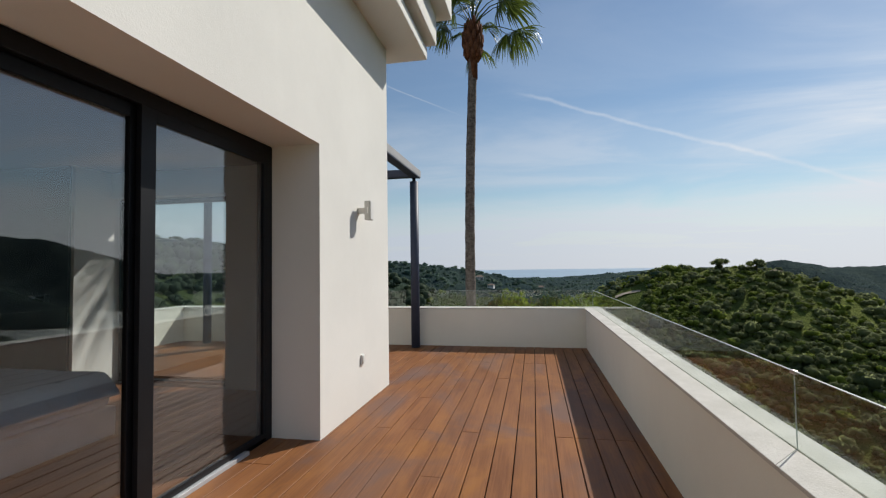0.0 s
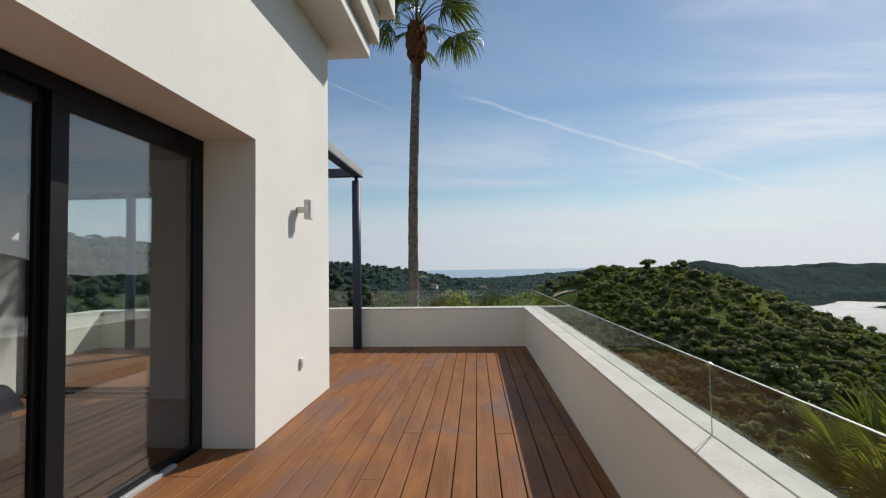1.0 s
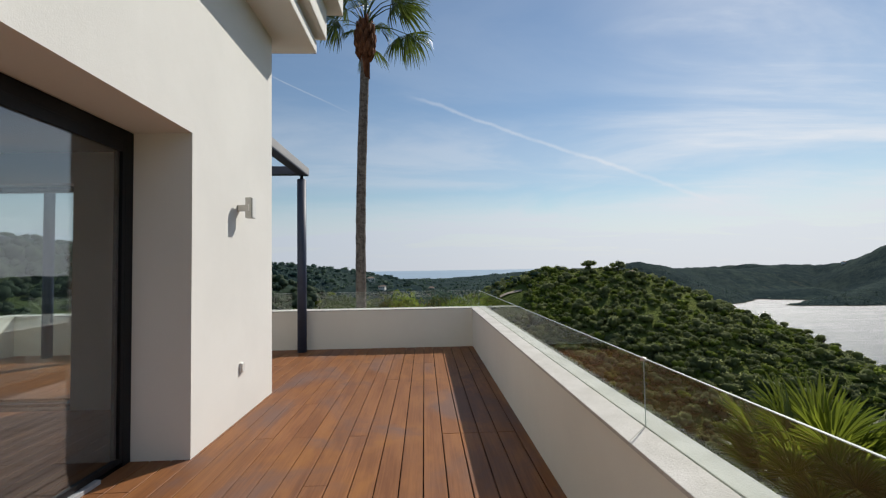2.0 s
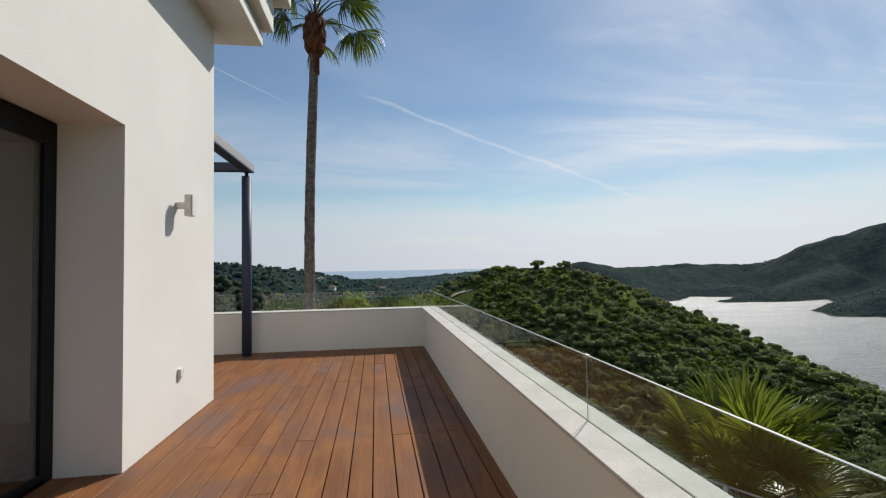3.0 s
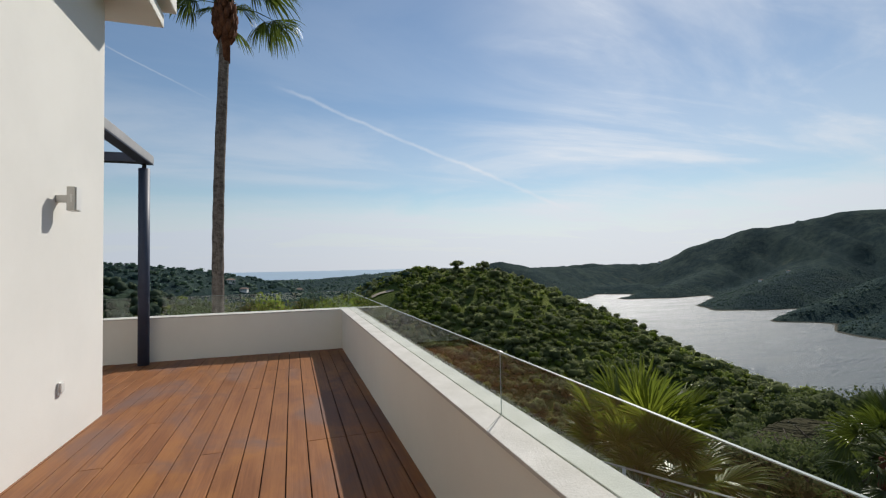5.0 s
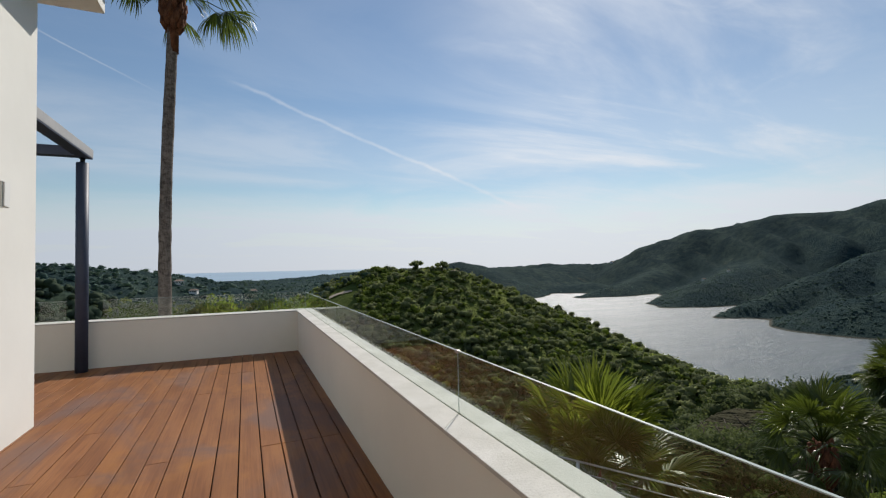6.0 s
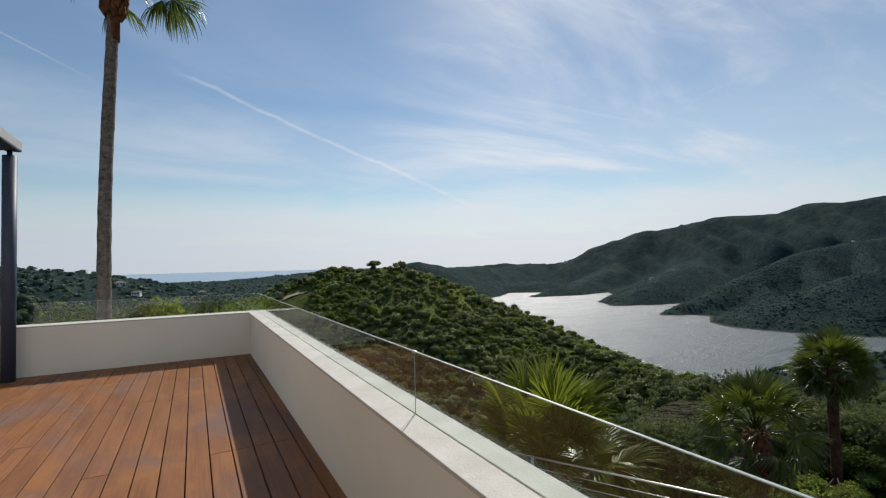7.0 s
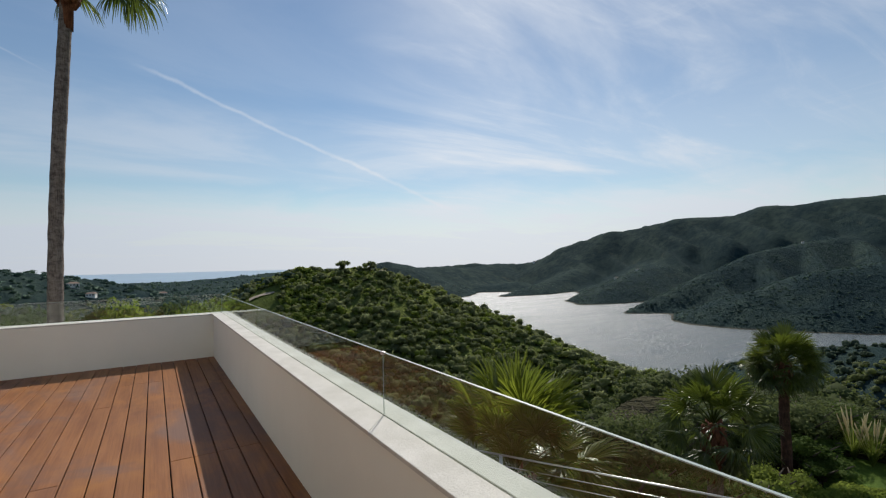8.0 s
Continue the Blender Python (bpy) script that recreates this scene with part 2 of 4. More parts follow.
def lawn_grass():
    m, k = material("lawn_grass", 0.9, spec=0.1)
    f = k.math("ADD", k.math("MULTIPLY", k.noise(k.world, 0.8, 4), 0.5), k.math("MULTIPLY", k.noise(k.world, 40, 3), 0.5))
    k.link(k.mix(k.step(f, 0.35, 0.65), (0.05, 0.09, 0.015), (0.12, 0.19, 0.03)), k.b.inputs["Base Color"])
    bump(k, k.noise(k.world, 60, 3), 0.8, 0.03)
    return m


def bark(name, light, dark, rings=9.0):
    m, k = material(name, 0.95, spec=0.15)
    f = k.noise(k.scaled(k.world, (7, 7, rings)), 1.0, 6, 0.7, 0.5)
    fib = k.noise(k.scaled(k.world, (60, 60, 6)), 1.0, 4, 0.6)
    c = k.mix(k.step(k.math("ADD", k.math("MULTIPLY", f, 0.6), k.math("MULTIPLY", fib, 0.4)), 0.36, 0.62), dark, light)
    k.link(c, k.b.inputs["Base Color"])
    bump(k, k.math("ADD", f, k.math("MULTIPLY", fib, 0.4)), 0.9, 0.03)
    return m


# white ceiling and partition darkened: the room's dimness is put into this colour
M_CEIL = plain("dimmed_room_white", (0.13, 0.13, 0.128), rough=0.9, vary=0.05)
M_TILE = plain("terracotta_roof", (0.24, 0.17, 0.13), scale=1.0, grain=6.0, rough=0.9)
WHITE = (0.785, 0.775, 0.725)
M_WALL = stucco("white_stucco", WHITE)
M_PARAPET = stucco("parapet_render", (0.80, 0.785, 0.705))
M_COPE = coping_stone()
M_DECK = deck_wood("deck_boards", (0.312, 0.138, 0.055), (0.172, 0.069, 0.030), (0.160, 0.108, 0.096))
M_FLOOR = deck_wood("room_boards", (0.25, 0.105, 0.042), (0.13, 0.05, 0.022), (0.15, 0.08, 0.045))
# near-black bed: the shade in the board gaps is put into its colour
M_UNDER = plain("board_gap_shade", (0.008, 0.006, 0.005), rough=0.9)
M_GLASS = pane_glass("rail_glass", (0.925, 0.955, 0.935), 0.8, 0.68)
M_DOORGLASS = pane_glass("door_glass", (0.90, 0.925, 0.93), 2.4, 0.9)
M_EDGE = plain("glass_edge", (0.36, 0.42, 0.39), rough=0.35)
M_ALU = plain("anthracite_aluminium", (0.0075, 0.008, 0.010), rough=0.45, vary=0.25, spec=0.22)
M_POST = plain("blue_grey_painted_steel", (0.050, 0.064, 0.105), rough=0.5, vary=0.15, spec=0.3)
M_BEAM = plain("grey_painted_steel", (0.38, 0.37, 0.36), rough=0.5)
M_TRACK = plain("pale_aluminium", (0.50, 0.52, 0.54), rough=0.55, metal=0.3)
M_STEEL = plain("brushed_steel", (0.52, 0.50, 0.47), rough=0.34, metal=0.9)
M_RAIL = plain("polished_rail_steel", (0.55, 0.55, 0.53), rough=0.32, metal=1.0)
M_PLASTIC = plain("white_plastic", (0.75, 0.74, 0.70), rough=0.4, vary=0.05)
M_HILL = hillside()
M_LAKE = lake_water()
# pale sea base: haze and the sky's reflection are put into the colour
M_SEA = plain("hazed_sea_water", (0.24, 0.34, 0.43), rough=0.3, scale=0.002, grain=0.01)
M_LAWN = lawn_grass()
M_OAK = foliage("oak_leaves", (0.102, 0.126, 0.062), (0.245, 0.268, 0.110), 0.16, 0.62)
M_CORK = foliage("cork_oak_leaves", (0.115, 0.138, 0.068), (0.235, 0.260, 0.112), 0.12, 0.62)
M_YOUNG = foliage("young_leaves", (0.125, 0.168, 0.034), (0.245, 0.285, 0.062), 0.12, 0.64)
# bluish valley leaves: the valley's haze is put into their colour
M_VALLEY = foliage("valley_leaves", (0.052, 0.080, 0.056), (0.110, 0.140, 0.085), 0.06, 0.45)
M_SCRUB = foliage("scrub_leaves", (0.105, 0.145, 0.026), (0.205, 0.245, 0.048), 0.10, 0.48)
# far leaves tinted blue: the haze of distance is put into them
M_FARWOOD = foliage("hazed_wood_leaves", (0.066, 0.110, 0.106), (0.140, 0.190, 0.140), 0.02, 0.7)
M_PALM = foliage("palm_leaf", (0.045, 0.068, 0.009), (0.165, 0.190, 0.020), 1.2, 0.50, 0.36, 0.5)
# darker copy of the palm leaf: shade in these crowns put into colour
M_PALMSHADE = foliage("shaded_palm_leaf", (0.030, 0.048, 0.008), (0.110, 0.138, 0.016), 1.2, 0.34, 0.34, 0.5)
M_PALMOLD = foliage("old_palm_leaf", (0.045, 0.062, 0.016), (0.115, 0.120, 0.036), 1.5, 0.35, 0.36, 0.5)
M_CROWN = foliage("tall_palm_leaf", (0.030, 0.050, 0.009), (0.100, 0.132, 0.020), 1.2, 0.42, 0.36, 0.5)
M_OLIVE = foliage("olive_leaf", (0.052, 0.070, 0.025), (0.115, 0.138, 0.048), 0.6, 0.32)
M_PLUME = foliage("pampas_plume", (0.42, 0.37, 0.24), (0.60, 0.54, 0.38), 3.0, 0.4)
M_ROAD = plain("pale_track", (0.34, 0.28, 0.20), scale=0.3, grain=2.0, rough=0.95)
M_HEDGE = foliage("hedge_leaf", (0.035, 0.060, 0.012), (0.085, 0.130, 0.025), 0.9, 0.25)
M_TRUNK = bark("palm_bark", (0.25, 0.205, 0.175), (0.080, 0.062, 0.052), 11)
M_REDTRUNK = bark("young_palm_bark", (0.115, 0.060, 0.040), (0.045, 0.024, 0.017), 7)
M_BOOT = bark("palm_boot_fibre", (0.20, 0.085, 0.045), (0.075, 0.030, 0.018), 5)
M_WOODBARK = bark("tree_bark", (0.12, 0.10, 0.08), (0.05, 0.04, 0.03), 5)


# ---- mesh helpers ----
def box(bm, x0, x1, y0, y1, z0, z1, bevel=0.0):
    r = bmesh.ops.create_cube(bm, size=1.0)
    for v in r["verts"]:
        v.co = Vector(((x0 + x1) / 2 + v.co.x * (x1 - x0), (y0 + y1) / 2 + v.co.y * (y1 - y0), (z0 + z1) / 2 + v.co.z * (z1 - z0)))
    if bevel:
        edges = {e for v in r["verts"] for e in v.link_edges}
        bmesh.ops.bevel(bm, geom=list(edges), offset=bevel, segments=2, affect="EDGES", profile=0.5)


def tube(bm, points, radii, sides=12, caps=True):
    rings, ref = [], None
    for i, (p, r) in enumerate(zip(points, radii)):
        p = Vector(p)
        way = (Vector(points[min(i + 1, len(points) - 1)]) - Vector(points[max(i - 1, 0)])).normalized()
        if ref is None:
            ref = Vector((1, 0, 0)) if abs(way.x) < 0.8 else Vector((0, 1, 0))
        ref = (ref - way * ref.dot(way)).normalized()
        side = way.cross(ref)
        rings.append([bm.verts.new(p + (ref * math.cos(a) + side * math.sin(a)) * r) for a in [2 * math.pi * j / sides for j in range(sides)]])
    for a, b in zip(rings, rings[1:]):
        for j in range(sides):
            f = bm.faces.new((a[j], a[(j + 1) % sides], b[(j + 1) % sides], b[j]))
            f.smooth = True
    if caps:
        bm.faces.new(list(reversed(rings[0])))
        bm.faces.new(rings[-1])


def part(name, bm, mat, parent=None, label=""):
    """Links a bmesh as one mesh object, under a thing or under a part."""
    me = bpy.data.meshes.new(name)
    if isinstance(bm, bmesh.types.BMesh):
        bm.to_mesh(me)
        bm.free()
    else:
        me.from_pydata(*bm)
    me.materials.append(mat)
    ob = new(name, me)
    ob.parent = parent
    return tagged(ob, label) if label else ob


def block(name, mat, parent, *dims, bevel=0.004, label=""):
    bm = bmesh.new()
    box(bm, *dims, bevel=bevel)
    return part(name, bm, mat, parent, label)


def thing(name, label, category, group="", kind="", at=(0, 0, 0)):
    ob = new(name)
    ob.location = at
    ob.empty_display_size = 0.2
    return tagged(ob, label, category, group, kind)


def soup(name, verts, tris, mat, parent=None, label="", smooth=False):
    """A mesh from numpy arrays of corners and triangles."""
    me = bpy.data.meshes.new(name)
    me.vertices.add(len(verts))
    me.vertices.foreach_set("co", np.ascontiguousarray(verts, dtype=np.float32).ravel())
    n = tris.shape[1]
    me.loops.add(tris.size)
    me.loops.foreach_set("vertex_index", np.ascontiguousarray(tris, dtype=np.int32).ravel())
    me.polygons.add(len(tris))
    me.polygons.foreach_set("loop_start", np.arange(0, tris.size, n, dtype=np.int32))
    me.polygons.foreach_set("loop_total", np.full(len(tris), n, dtype=np.int32))
    if smooth:
        me.polygons.foreach_set("use_smooth", np.ones(len(tris), dtype=bool))
    me.update(calc_edges=True)
    me.materials.append(mat)
    ob = new(name, me)
    ob.parent = parent
    return tagged(ob, label) if label else ob


# ---- land ----
def value_noise(x, y, seed=0):
    xi, yi = np.floor(x), np.floor(y)
    u, v = x - xi, y - yi
    u, v = u * u * (3 - 2 * u), v * v * (3 - 2 * v)

    def h(a, b):
        s = np.sin(a * 127.1 + b * 311.7 + seed * 74.7) * 43758.5453
        return s - np.floor(s)
    return (h(xi, yi) * (1 - u) + h(xi + 1, yi) * u) * (1 - v) + (h(xi, yi + 1) * (1 - u) + h(xi + 1, yi + 1) * u) * v - 0.5


def fbm(x, y, octaves=4, seed=0):
    t = 0.0
    for o in range(octaves):
        t = t + value_noise(x * 2 ** o, y * 2 ** o, seed + o) / 1.9 ** o
    return t


CX, CY = 0.85, 0.15
LAKE_Z, GARDEN_Z = -90.0, -4.5


def at_polar(az, r, z):
    return (CX + r * math.sin(radians(az)), CY + r * math.cos(radians(az)), z)


# crests: azimuth, range, height; then the fall to each side and the rounding
RIDGES = [
    ([(-2, 420, -40), (6.5, 338, -24), (8.3, 325, -17), (9.5, 315, -13), (12.2, 304, -6.2), (15.7, 290, -1.2), (20, 280, -0.4), (23.5, 275, -1.4), (26, 271, -6.4), (31, 262, -18.2), (35.2, 252, -29), (40, 240, -36), (45, 225, -40), (50, 212, -44), (59, 188, -46.5), (70, 170, -45), (84, 165, -45)], 0.47, 8),
    ([(30, 2500, -18), (33, 2300, -18), (36.8, 2200, -6), (39, 2200, -7), (42.3, 2050, -5), (43.7, 2000, 6), (47, 1900, 55), (49, 1900, 79), (52.5, 1850, 113), (53.8, 1845, 111), (55.3, 1835, 115), (57, 1820, 126), (59, 1800, 133), (62, 1780, 131), (64.6, 1765, 132), (67.1, 1750, 151), (71.2, 1720, 151), (76.3, 1700, 155), (90, 1700, 170), (115, 1800, 200)], 0.74, 26),
    ([(53.1, 825, -93), (58, 900, -64), (62.4, 1000, -29), (66.5, 1150, 7), (70.2, 1300, 31), (76, 1600, 58), (84, 1700, 120)], 0.60, 18),
    ([(58.5, 715, -93), (62, 760, -74), (66, 800, -50), (71, 860, -25), (76, 950, -12), (84, 1000, -4)], 0.45, 25),
    ([(48.4, 960, -94), (51, 1050, -76), (54, 1200, -54), (57, 1400, -20), (60, 1700, 60)], 0.40, 25),
    ([(38.4, 1190, -94), (42, 1300, -78), (46, 1450, -62), (49, 1650, -20), (50, 1850, 60)], 0.40, 25),
    ([(18, 1500, -8), (22, 1450, -4), (24.9, 1370, 9), (28.4, 1500, -11), (33, 1650, -13), (39, 2100, -13)], 0.45, 40),
    ([(-75, 420, 55), (-45, 440, 32), (-30, 460, 18), (-21, 470, 10), (-17.7, 470, 8.4), (-14.2, 475, 6.6), (-10.7, 485, 3.2), (-6.5, 515, -2.8), (-4.4, 535, -9), (-2.7, 560, -14), (0.5, 620, -34)], 0.35, 10),
    ([(-60, 170, 16), (-30, 190, 4), (-19, 200, -3), (-15, 210, -10), (-11, 225, -21)], 0.4, 12),
    ([(3, 1360, -33), (7.6, 1350, -27), (10.7, 1350, -21), (12.5, 1370, -13), (18, 1450, -8)], 0.14, 40),
    ([(29, 1480, -62), (33, 1475, -62), (37.3, 1485, -62), (41, 1500, -60)], 0.30, 6),
    ([(70, 430, -80), (73.5, 385, -56), (80, 360, -48), (92, 350, -40)], 0.42, 14),
]
# spurs that run down from the main crest across the lake
SPURS = [
    ([(43, 2000, -6), (45.2, 1780, -30), (47, 1600, -56)], 0.95, 7),
    ([(46, 1900, 44), (48.3, 1720, 2), (50.5, 1540, -42)], 0.95, 7),
    ([(49, 1900, 76), (51.6, 1720, 30), (54.0, 1540, -22), (55.5, 1420, -52)], 0.95, 7),
    ([(53, 1850, 111), (55.6, 1690, 66), (58.2, 1530, 16), (60, 1400, -22)], 0.95, 7),
    ([(56, 1825, 119), (58.4, 1680, 80), (60.4, 1560, 44)], 0.95, 7),
    ([(59, 1800, 128), (61.9, 1650, 90), (64.5, 1500, 46)], 0.95, 7),
    ([(63, 1775, 137), (65.8, 1630, 100), (68.2, 1500, 62)], 0.95, 7),
    ([(67, 1750, 146), (69.6, 1610, 108), (72, 1500, 74)], 0.95, 7),
    ([(71.5, 1722, 150), (74, 1600, 114), (76.5, 1500, 84)], 0.95, 7),
    # ribs of the nearer shoulder
    ([(62.4, 1000, -29), (63.6, 900, -58), (64.3, 830, -84)], 0.85, 6),
    ([(66.5, 1150, 7), (67.6, 1010, -30), (68.4, 900, -64)], 0.85, 6),
    ([(70.2, 1300, 31), (71.4, 1130, -8), (72.4, 1000, -42)], 0.85, 6),
    ([(74, 1500, 48), (75.2, 1280, 10), (76.2, 1120, -20)], 0.85, 6),
    ([(57, 1400, -20), (57.6, 1230, -52), (58, 1120, -80)], 0.85, 6),
]


def ridge_height(x, y, crest, fall, rounding):
    pts = [at_polar(*c) for c in crest]
    best = np.full(x.shape, -1e9)
    for (ax, ay, az_), (bx, by, bz) in zip(pts, pts[1:]):
        dx, dy = bx - ax, by - ay
        t = np.clip(((x - ax) * dx + (y - ay) * dy) / (dx * dx + dy * dy), 0, 1)
        d = np.hypot(x - ax - t * dx, y - ay - t * dy)
        best = np.maximum(best, az_ + (bz - az_) * t - fall * (np.sqrt(d * d + rounding ** 2) - rounding))
    return best


def smooth(a, lo, hi):
    t = np.clip((a - lo) / (hi - lo), 0, 1)
    return t * t * (3 - 2 * t)


def garden_edge(az):
    """How far the level garden reaches from the terrace."""
    return 22 - 12 * smooth(az, 3, 11) + 12 * smooth(az, 42, 56)


def land(x, y):
    x, y = np.asarray(x, dtype=float), np.asarray(y, dtype=float)
    r = np.hypot(x - CX, y - CY)
    az = np.degrees(np.arctan2(x - CX, y - CY))
    lakeside = smooth(az, 12, 26) * (1 - smooth(az, 120, 150))
    plain_z = -37 + 7 * smooth(r, 700, 1000) - 22 * smooth(r, 1330, 1420)
    floor = plain_z + (-106 - plain_z) * lakeside
    uphill = smooth(np.abs(az), 95, 130)
    edge = garden_edge(az)
    steep = 0.47 + 0.045 * (22 - edge)
    base = np.maximum(GARDEN_Z - steep * np.maximum(r - edge, 0), floor)
    base = base * (1 - uphill) + (GARDEN_Z + 0.12 * np.maximum(r - 22, 0)) * uphill
    base = base + np.clip((r - 60) / 200, 0, 1) * fbm(x / 60, y / 60, 3, 5) * 6 * (1 - smooth(r, 600, 900))
    rough = np.clip(r / 900, 0.02, 1.0)
    top = base
    for i, (crest, fall, rounding) in enumerate(RIDGES + SPURS):
        away = 120 * smooth(az, 16, 27) if fall < 0.2 else 0.0
        top = np.maximum(top, ridge_height(x, y, crest, fall, rounding) - away + fbm(x / 260, y / 260, 4, 11 + i) * (16 if rounding > 20 else 7) * rough)
    # gullies between the far spurs
    far = smooth(r, 680, 900) * lakeside
    off = np.full(x.shape, 1e9)
    for crest, fall, rounding in RIDGES[1:7] + SPURS:
        pts = [at_polar(*c) for c in crest]
        for (ax, ay, _), (bx, by, _) in zip(pts, pts[1:]):
            dx, dy = bx - ax, by - ay
            t = np.clip(((x - ax) * dx + (y - ay) * dy) / (dx * dx + dy * dy), 0, 1)
            off = np.minimum(off, np.hypot(x - ax - t * dx, y - ay - t * dy))
    gully = (0.55 - np.abs(fbm(az / 2.6 + r / 700, r / 800 + 7, 3, 31))) * 42 * far * smooth(off, 20, 260)
    top = top - gully * np.clip((top - LAKE_Z) / 50, 0, 1)
    return np.where(r > edge, top + fbm(x / 18, y / 18, 3, 21) * np.clip((r - edge) / 100, 0, 1) * 2.5, GARDEN_Z + 0 * r)


def build_ground():
    az = np.concatenate([np.linspace(-80, 100, 540), np.linspace(100, 280, 60)[1:-1]])
    rr = np.concatenate([[0.5, 4, 7], np.geomspace(9.5, 4900, 285)])
    a, r = np.meshgrid(np.radians(az), rr)
    x, y = CX + r * np.sin(a), CY + r * np.cos(a)
    z = land(x, y)
    # far rim: sink under the sea
    z = np.where(r > 3300, np.minimum(z, -60), z)
    n, m = len(rr), len(az)
    i, j = np.meshgrid(np.arange(n - 1), np.arange(m), indexing="ij")
    quads = np.stack([i * m + j, i * m + (j + 1) % m, (i + 1) * m + (j + 1) % m, (i + 1) * m + j], -1).reshape(-1, 4)
    verts = np.stack([x, y, z], -1).reshape(-1, 3)
    verts = np.vstack([verts, [[CX, CY, GARDEN_Z]]])
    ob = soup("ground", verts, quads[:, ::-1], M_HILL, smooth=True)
    return tagged(ob, "wooded green hills and slopes falling to a lake", "ground", kind="structure")


build_ground()


def fan(name, mat, az0, az1, r0, r1, z, label, kind_name, steps=60):
    vs, qs = [], []
    for s in range(steps + 1):
        a = az0 + (az1 - az0) * s / steps
        vs += [at_polar(a, r0, z), at_polar(a, r1, z)]
    qs = [(2 * s, 2 * s + 1, 2 * s + 3, 2 * s + 2) for s in range(steps)]
    ob = soup(name, np.array(vs), np.array(qs)[:, ::-1], mat)
    return tagged(ob, label, kind_name, kind="structure")


fan("water", M_LAKE, 14, 125, 90, 2600, LAKE_Z, "grey-blue lake water rippled and glinting in the sun", "lake")
fan("sea", M_SEA, -80, 17, 1000, 4990, -31.5, "pale blue sea beyond the coastal plain", "sea")


# ---- woods ----
def ico(sub=1):
    bm = bmesh.new()
    bmesh.ops.create_icosphere(bm, subdivisions=sub, radius=1.0)
    v = np.array([p.co[:] for p in bm.verts])
    bm.verts.ensure_lookup_table()
    f = np.array([[q.index for q in t.verts] for t in bm.faces])
    bm.free()
    return v, f


RNG = np.random.default_rng(7)


def crown_template(lumps, flakes, size, core_sub=1, squash=0.8, core=0.86, tilt=0.35, low=0.38):
    """A crown one metre in radius: lumps, each a dark core under a coat of small leaf flakes."""
    vs, fs, n = [], [], 0
    cv, cf = ico(core_sub)
    for _ in range(lumps):
        a, d = RNG.uniform(0, 2 * math.pi), RNG.uniform(0.0, 0.62)
        c = np.array([math.cos(a) * d, math.sin(a) * d, RNG.uniform(-0.1, 0.45) * (1 - 0.5 * d)])
        rad = RNG.uniform(low, low + 0.22)
        w = cv * (1 + RNG.uniform(-0.22, 0.22, (len(cv), 1)))
        vs.append(c + w * rad * core * [1, 1, squash])
        fs.append(cf + n)
        n += len(cv)
        k = flakes // lumps
        d3 = RNG.normal(size=(k, 3))
        d3 /= np.linalg.norm(d3, axis=1, keepdims=True)
        mid = c + d3 * rad * RNG.uniform(0.78, 1.12, (k, 1)) * [1, 1, squash]
        u = np.cross(d3 + RNG.normal(size=(k, 3)) * tilt, RNG.normal(size=(k, 3)))
        u /= np.linalg.norm(u, axis=1, keepdims=True) + 1e-9
        w2 = np.cross(u, d3 + RNG.normal(size=(k, 3)) * tilt)
        w2 /= np.linalg.norm(w2, axis=1, keepdims=True) + 1e-9
        s = size * RNG.uniform(0.6, 1.3, (k, 1))
        tri = np.stack([mid - u * s, mid + u * s * 0.6 + w2 * s * 0.7, mid + u * s * 0.5 - w2 * s * 0.7], 1)
        vs.append(tri.reshape(-1, 3))
        fs.append(np.arange(3 * k).reshape(-1, 3) + n)
        n += 3 * k
    return np.vstack(vs), np.vstack(fs)


def wood(name, places, templates, mat, label, category, kind="stuff"):
    """Many crowns joined into one object; places: x, y, z, radius, height factor."""
    vs, fs, n = [], [], 0
    for x, y, z, rad, tall in places:
        tv, tf = templates[RNG.integers(len(templates))]
        a = RNG.uniform(0, 2 * math.pi)
        c, s = math.cos(a), math.sin(a)
        rot = np.array([[c, -s, 0], [s, c, 0], [0, 0, 1]])
        vs.append((tv @ rot.T) * [rad, rad, rad * tall] + [x, y, z])
        fs.append(tf + n)
        n += len(tv)
    ob = soup(name, np.vstack(vs), np.vstack(fs), mat)
    return tagged(ob, label, category, kind=kind)


def scatter(count, az, rng, low, spread, patch, thresh, seed, above=LAKE_Z + 2, lift=0.45):
    """Places on the land, denser near, in patches."""
    g = np.random.default_rng(seed)
    a = g.uniform(*az, count)
    r = np.exp(g.uniform(math.log(rng[0]), math.log(rng[1]), count))
    x, y = CX + r * np.sin(np.radians(a)), CY + r * np.cos(np.radians(a))
    z = land(x, y)
    clear = (a > 8.9) & (a < 12.6) & (r > 238) & (r < 276)
    keep = ~clear & (fbm(x / patch, y / patch, 3, seed) > thresh) & (z > above)
    x, y, z, r = x[keep], y[keep], z[keep], r[keep]
    rad = low + g.exponential(spread, len(x))
    rad = np.minimum(rad, low + 3.2 * spread)
    tall = g.uniform(0.8, 1.3, len(x))
    return np.stack([x, y, z + rad * lift, rad, tall], -1)


T_CLOSE = [crown_template(9, 1900, 0.040, core=0.74, low=0.28, tilt=0.9) for _ in range(4)]
T_NEAR = [crown_template(7, 420, 0.075, core=0.80, tilt=0.7) for _ in range(5)]
T_MID = [crown_template(4, 84, 0.120, core=0.90, low=0.42, tilt=0.6) for _ in range(6)]
T_LITE = [crown_template(3, 39, 0.165, core=0.93) for _ in range(6)]
T_FAR = [crown_template(1, 9, 0.34, low=0.75) for _ in range(6)]

